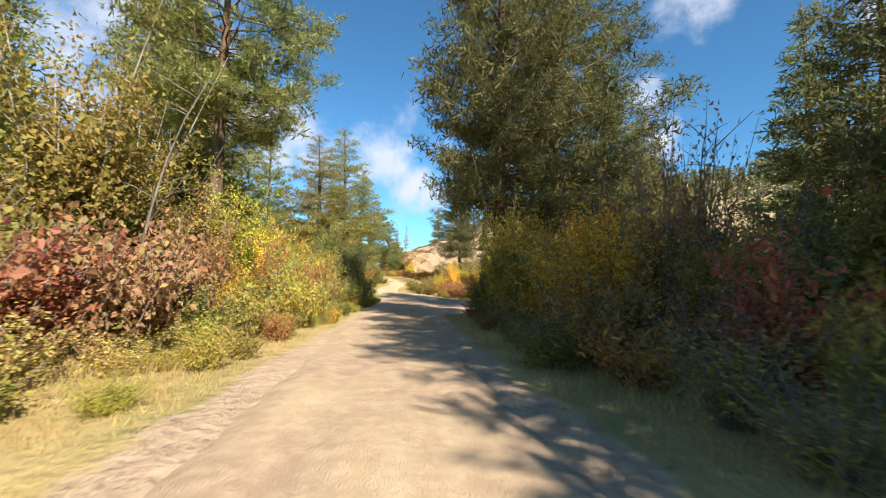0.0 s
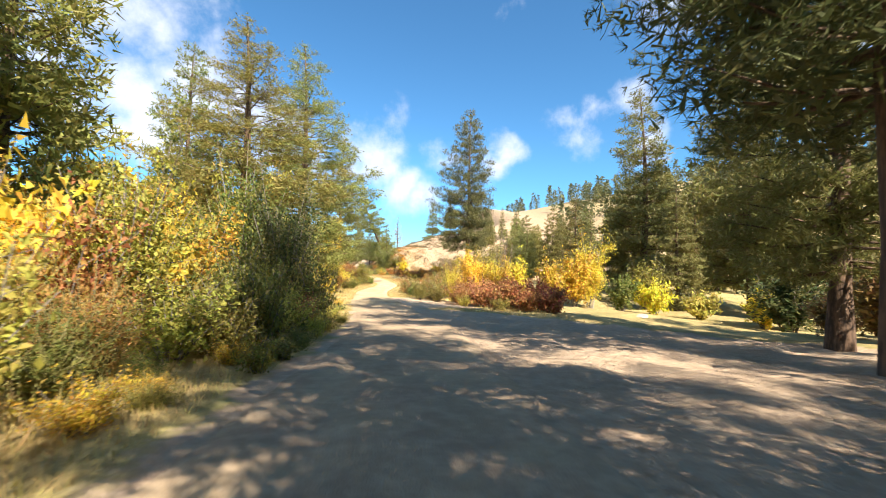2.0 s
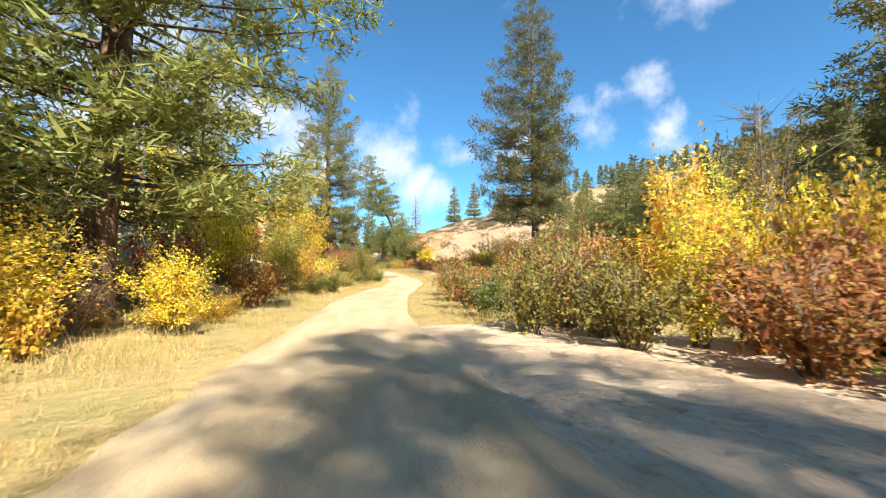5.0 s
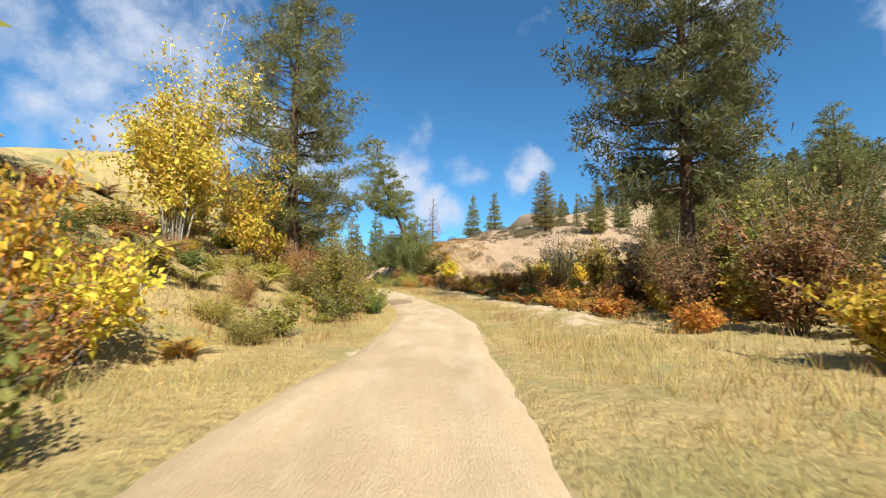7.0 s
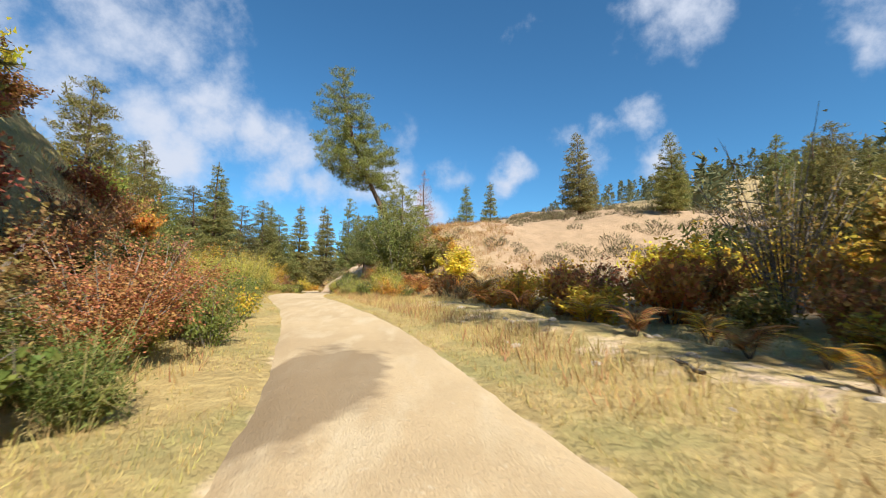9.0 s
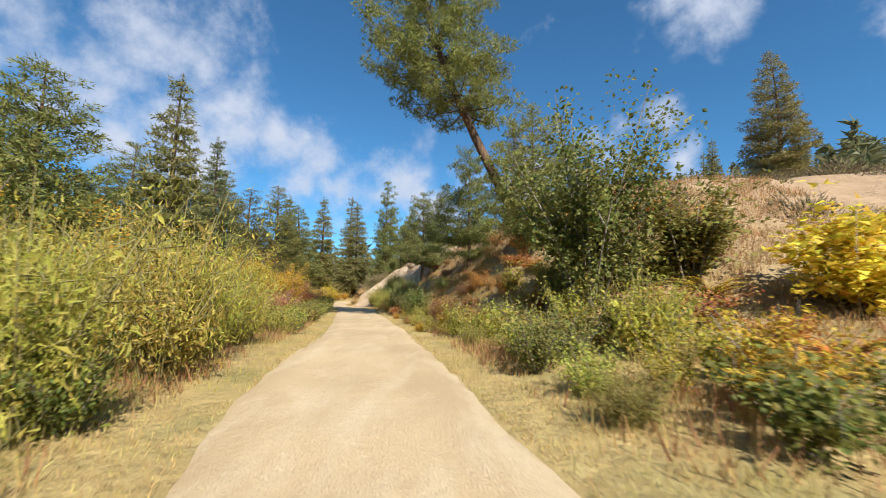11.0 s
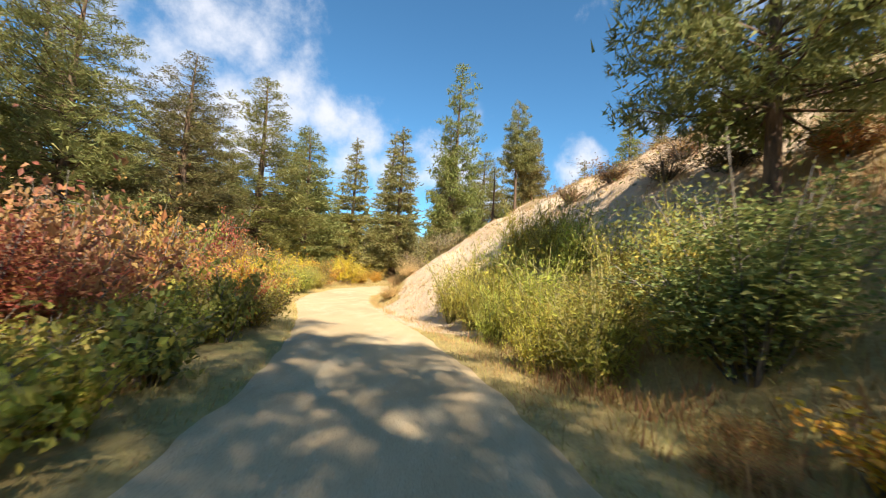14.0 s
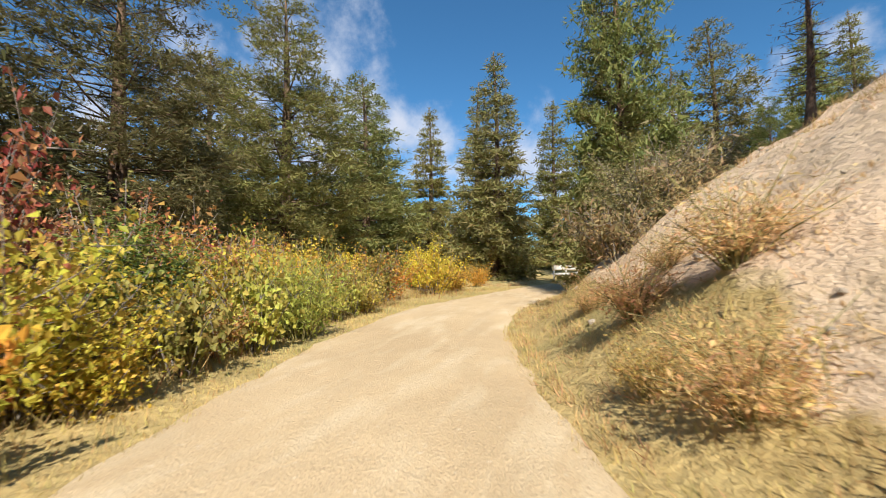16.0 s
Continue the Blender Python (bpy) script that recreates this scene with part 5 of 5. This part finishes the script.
def build_far_woods():
    """Conifers on the far slopes, too many to count."""
    rng = np.random.default_rng(8)
    vs, fs, count = [], [], 0
    spots = []
    while len(spots) < 900:
        right = rng.uniform() < 0.6
        y = rng.uniform(90, 560)
        d = rng.uniform(78, 330) if right else -rng.uniform(54, 240)
        x = float(road_x(y)) + d
        thin = wobble(x, y, 38, 4)
        if thin < (-0.15 if right and d > 90 else -0.5):
            continue
        spots.append((x, y))
    for x, y in spots:
        h = rng.uniform(9, 19)
        z = float(land(x, y))
        r = h * rng.uniform(0.17, 0.25)
        m = 120
        u = rng.uniform(0.03, 1, m) ** 0.8
        a = rng.uniform(0, 6.283, m)
        q = r * (1 - u) ** 0.8 * rng.uniform(0.2, 1.0, m)
        c = np.stack([x + np.cos(a) * q, y + np.sin(a) * q, z + h * u], 1)
        w = np.stack([np.cos(a), np.sin(a), rng.uniform(-0.5, 0.9, m)], 1) + rng.normal(size=(m, 3)) * 0.3
        v, f = blades(c, w, rng.uniform(0.3, 0.75, m) * r, rng.uniform(0.18, 0.4, m) * r, rng)
        vs.append(v), fs.append(f + count)
        count += len(v)
        stem = np.array([[x - 0.15, y, z - 0.5], [x + 0.15, y, z - 0.5], [x, y, z + h]])
        vs.append(stem), fs.append(np.array([[0, 1, 2]]) + count)
        count += 3
    ob = new("far_woods", mesh_of("far_woods", np.concatenate(vs), np.concatenate(fs), NEEDLES))
    ob.color = (0.15, 0.16, 0.075, 1)
    tagged(ob, "conifer woods on the far slopes of the valley", "woods", kind="stuff")


def build_weeds():
    """Taller dry weeds: rusty on the slope, and along the ditch."""
    rng = np.random.default_rng(6)
    n = 200000
    y = np.where(rng.uniform(size=n) < 0.55, rng.uniform(74, 180, n), rng.uniform(112, 145, n))
    d = rng.uniform(2.2, 17, n)
    swap = rng.uniform(size=n) < 0.25
    d = np.where(swap, -rng.uniform(2.3, 9, n), d)
    x = road_x(y) + d
    clump = wobble(x, y, 0.7, 8) * 0.5 + wobble(x, y, 3.0, 9) * 0.6
    keep = (bareness(x, y) < 0.40) & (clump > -0.05) & ~((y < 108) & (d > 4.5)) & ~((y > 152) & (d > 0) & (d < 4.5))
    x, y, clump = x[keep], y[keep], clump[keep]
    n = len(x)
    way = rng.normal(size=(n, 3)) * 0.3 + np.array([0, 0, 1])
    v, f = blades(np.stack([x, y, land(x, y) - 0.03], 1), way, rng.uniform(0.18, 0.5, n) * (0.7 + 0.6 * clump), rng.uniform(0.012, 0.03, n), rng)
    ob = new("dry_weeds", mesh_of("dry_weeds", v, f, STRAW))
    ob.color = (0.44, 0.25, 0.11, 1)
    tagged(ob, "rusty dry weeds and tall grass on the slopes", "weeds", kind="stuff")


def build_sage():
    """Low grey clumps of sagebrush over the hill's dry face."""
    rng = np.random.default_rng(12)
    vs, fs, count = [], [], 0
    for _ in range(620):
        y = rng.uniform(108, 205)
        d = rng.uniform(8, 52)
        x = float(road_x(y)) + d
        if d < 13 and y > 140:
            continue
        r, m = rng.uniform(0.45, 1.15), 230
        a, q = rng.uniform(0, 6.283, m), np.sqrt(rng.uniform(0, 1, m)) * r
        up = rng.uniform(0, 0.75, m) * r * np.sqrt(np.clip(1.05 - (q / r) ** 2, 0, 1))
        c = np.stack([x + np.cos(a) * q, y + np.sin(a) * q, land(x + np.cos(a) * q, y + np.sin(a) * q) + up], 1)
        w = np.stack([np.cos(a), np.sin(a), rng.uniform(0.5, 2.0, m)], 1)
        v, f = blades(c, w, rng.uniform(0.16, 0.38, m) * r, rng.uniform(0.035, 0.075, m) * r, rng)
        vs.append(v), fs.append(f + count)
        count += len(v)
    ob = new("sagebrush_cover", mesh_of("sagebrush_cover", np.concatenate(vs), np.concatenate(fs), STRAW))
    ob.color = (0.19, 0.145, 0.085, 1)
    tagged(ob, "grey-brown sagebrush clumps over the dry hillside", "sagebrush", kind="stuff")


def build_bank_tufts():
    """Sparse dead tufts on the open face of the cut bank."""
    rng = np.random.default_rng(31)
    n = 2200
    y = rng.uniform(143, 176, n)
    d = np.concatenate([rng.uniform(2.6, 13, 250), rng.uniform(6.4, 13.5, 1500), 1.75 + rng.exponential(0.5, 450)])
    y, d = np.repeat(y, 22) + rng.normal(size=n * 22) * 0.09, np.repeat(d, 22) + rng.normal(size=n * 22) * 0.09
    x = road_x(y) + d
    way = rng.normal(size=(n * 22, 3)) * 0.6 + np.array([-0.3, 0, 0.8])
    v, f = blades(np.stack([x, y, land(x, y) - 0.02], 1), way, rng.uniform(0.06, 0.2, n * 22), rng.uniform(0.008, 0.018, n * 22), rng)
    ob = new("dead_tufts", mesh_of("dead_tufts", v, f, STRAW))
    ob.color = (0.56, 0.36, 0.16, 1)
    tagged(ob, "small dead tufts on the bare face of the bank", "grass", kind="stuff")


build_grass()
build_bank_tufts()
build_weeds()
build_sage()
build_far_woods()

# ---- stones, sticks and the white barrier ----


def stone_mesh(seed):
    rng = np.random.default_rng(seed)
    bm = bmesh.new()
    bmesh.ops.create_icosphere(bm, subdivisions=2, radius=1.0)
    axes = rng.normal(size=(9, 3))
    axes /= np.linalg.norm(axes, axis=1, keepdims=True)
    reach = rng.uniform(0.55, 0.85, 9)
    for v in bm.verts:
        p = np.array(v.co)
        for ax, lim in zip(axes, reach):
            over = p @ ax - lim
            if over > 0:
                p = p - ax * over * 0.9
        v.co = Vector(p * np.array([1.0, 0.75, 0.55]))
    me = bpy.data.meshes.new("stone")
    bm.to_mesh(me)
    bm.free()
    me.materials.append(STONE)
    return me


STONES = [stone_mesh(s) for s in (71, 72, 73, 74)]


def stone(x, y, size, rng, label, group):
    ob = new("stone", STONES[rng.randrange(4)])
    ob.matrix_basis = pose(x, y, float(land(x, y)) - size * 0.16, rng.uniform(-20, 20), rng.uniform(-20, 20), rng.uniform(0, 360)) @ Matrix.Diagonal((size, size, size, 1))
    tagged(ob, label, "stone", group)


rng = random.Random(9)
for k in range(180):
    y = rng.uniform(148, 172)
    d = rng.uniform(2.0, 9.5)
    stone(float(road_x(y)) + d, y, rng.choice((0.03, 0.035, 0.04, 0.045, 0.06, 0.09)), rng, "pale angular stone half buried in the dirt bank", "stones on the cut bank")
for k in range(46):
    y = rng.uniform(149, 165)
    d = rng.uniform(3.0, 8.5)
    stone(float(road_x(y)) + d, y, rng.choice((0.07, 0.08, 0.10, 0.12, 0.15)), rng, "broken pale rock jutting from the dirt bank", "rocks on the cut bank")
for k in range(74):
    y = rng.uniform(75, 106)
    d = rng.gauss(4.8, 0.9)
    stone(float(road_x(y)) + d, y, rng.choice((0.05, 0.07, 0.1, 0.15)), rng, "small pale stone on the graded berm", "stones on the berm")
for k in range(24):
    y = rng.uniform(20, 60)
    d = rng.uniform(2.2, 12)
    stone(float(road_x(y)) + d, y, rng.choice((0.03, 0.05, 0.07)), rng, "small stone lying on the packed dirt", "stones on the pull-out")
stone(15.2, 48.4, 0.55, rng, "low pale boulder at the rim of the pull-out", "boulders")


def stick(x, y, length, turn, thick, label):
    r = random.Random(x * 7 + y)
    tv, tf = [], []
    pts = [(length * (s - 0.5), r.uniform(-0.05, 0.05) * length, r.uniform(0, 0.05)) for s in (0, 0.25, 0.5, 0.75, 1)]
    tube(tv, tf, pts, [thick, thick * 0.95, thick * 0.8, thick * 0.65, thick * 0.35], 6)
    for s in (1, 2, 3):
        p = Vector(pts[s])
        tube(tv, tf, [p, p + Vector((0.12 * length, r.choice((-1, 1)) * 0.12 * length, 0.05 * length))], [thick * 0.4, thick * 0.12], 4)
    ob = new("fallen_branch", mesh_of("fallen_branch", tv, tf, GREY_BARK, True))
    ob.matrix_basis = pose(x, y, float(land(x, y)) + thick * 0.7, 0, 0, turn)
    tagged(ob, label, "branch", "fallen branches")


for x, y, ln, turn, th in ((-8.4, 116.2, 1.8, 20, 0.035), (-1.4, 92.5, 1.5, 70, 0.03), (3.4, 13.6, 2.0, 35, 0.03), (3.0, 11.0, 1.6, 110, 0.028), (4.2, 16.0, 2.2, 70, 0.035), (-4.6, 47.6, 0.9, 10, 0.025), (-8.6, 49.6, 2.4, 25, 0.05)):
    stick(x, y, ln, turn, th, "grey dead branch lying on the ground")


def dead_stem(x, y, h, lean_x, lean_y):
    r = random.Random(x * 3 + y)
    thing = new("dead_sapling")
    thing.matrix_basis = pose(x, y, float(land(x, y)))
    thing.empty_display_size = 0.2
    tagged(thing, "bare grey dead sapling with broken twigs", "sapling", "dead saplings")

    def limb(name, pts, radii, sides):
        tv, tf = [], []
        tube(tv, tf, pts, radii, sides)
        new(name, mesh_of(name, tv, tf, GREY_BARK, True)).parent = thing

    at = lambda s: Vector((lean_x * s * s + 0.1 * math.sin(5 * s), lean_y * s * s, h * s))  # noqa: E731
    limb("stem", [at(s / 6) - Vector((0, 0, 0.2 if s == 0 else 0)) for s in range(7)], [0.05 * (1 - 0.14 * s) for s in range(7)], 6)
    for _ in range(14):
        p = at(r.uniform(0.35, 1))
        q = p + Vector((r.uniform(-1, 1), r.uniform(-1, 1), r.uniform(0.1, 0.9))) * 0.28 * h * r.uniform(0.4, 1)
        limb("twig", [p, (p + q) / 2 + Vector((0, 0, 0.05)), q], [0.016, 0.011, 0.004], 4)


for spec in ((4.6, 10.5, 3.6, 0.6, 0.2), (4.0, 9.8, 2.7, 0.9, -0.2), (3.4, 10.8, 2.2, -0.7, 0.1), (3.7, 9.0, 2.0, 0.7, 0.3), (6.0, 12.4, 5.0, -0.5, 0.3), (7.4, 11.2, 6.0, 0.4, -0.2), (9.4, 12.0, 5.6, -0.8, 0), (5.2, 8.6, 2.6, 0.9, 0.1), (3.8, 13.2, 1.8, 0.5, 0.4), (7.0, 57.0, 6.2, 0.2, 0), (7.7, 57.4, 6.0, -0.2, 0.1), (-6.2, 9.4, 5.8, 1.4, 0.3), (-31.8, 191.0, 6.0, 0.1, 0.1)):
    dead_stem(*spec)


def barrier(x, y, turn):
    """A pale plank rail on short posts where the road bends away."""
    base = new("plank_barrier")
    base.matrix_basis = pose(x, y, float(land(x, y)), 0, 0, turn)

    def board(name, size, at):
        bm = bmesh.new()
        bmesh.ops.create_cube(bm, size=1.0, matrix=Matrix.Translation(at) @ Matrix.Diagonal((*size, 1)))
        bmesh.ops.bevel(bm, geom=bm.edges[:], offset=0.012, segments=1, affect="EDGES")
        me = bpy.data.meshes.new(name)
        bm.to_mesh(me)
        bm.free()
        me.materials.append(BOARD)
        ob = new(name, me)
        ob.parent = base
    board("rail", (1.9, 0.06, 0.30), (0, 0, 0.85))
    board("rail", (1.9, 0.06, 0.12), (0, 0, 0.42))
    for px in (-0.8, 0.0, 0.8):
        board("post", (0.11, 0.11, 1.15), (px, 0.09, 0.38))
    tagged(base, "pale weathered plank barrier on short posts at the bend", "barrier")


barrier(-21.9, 184.5, 8)
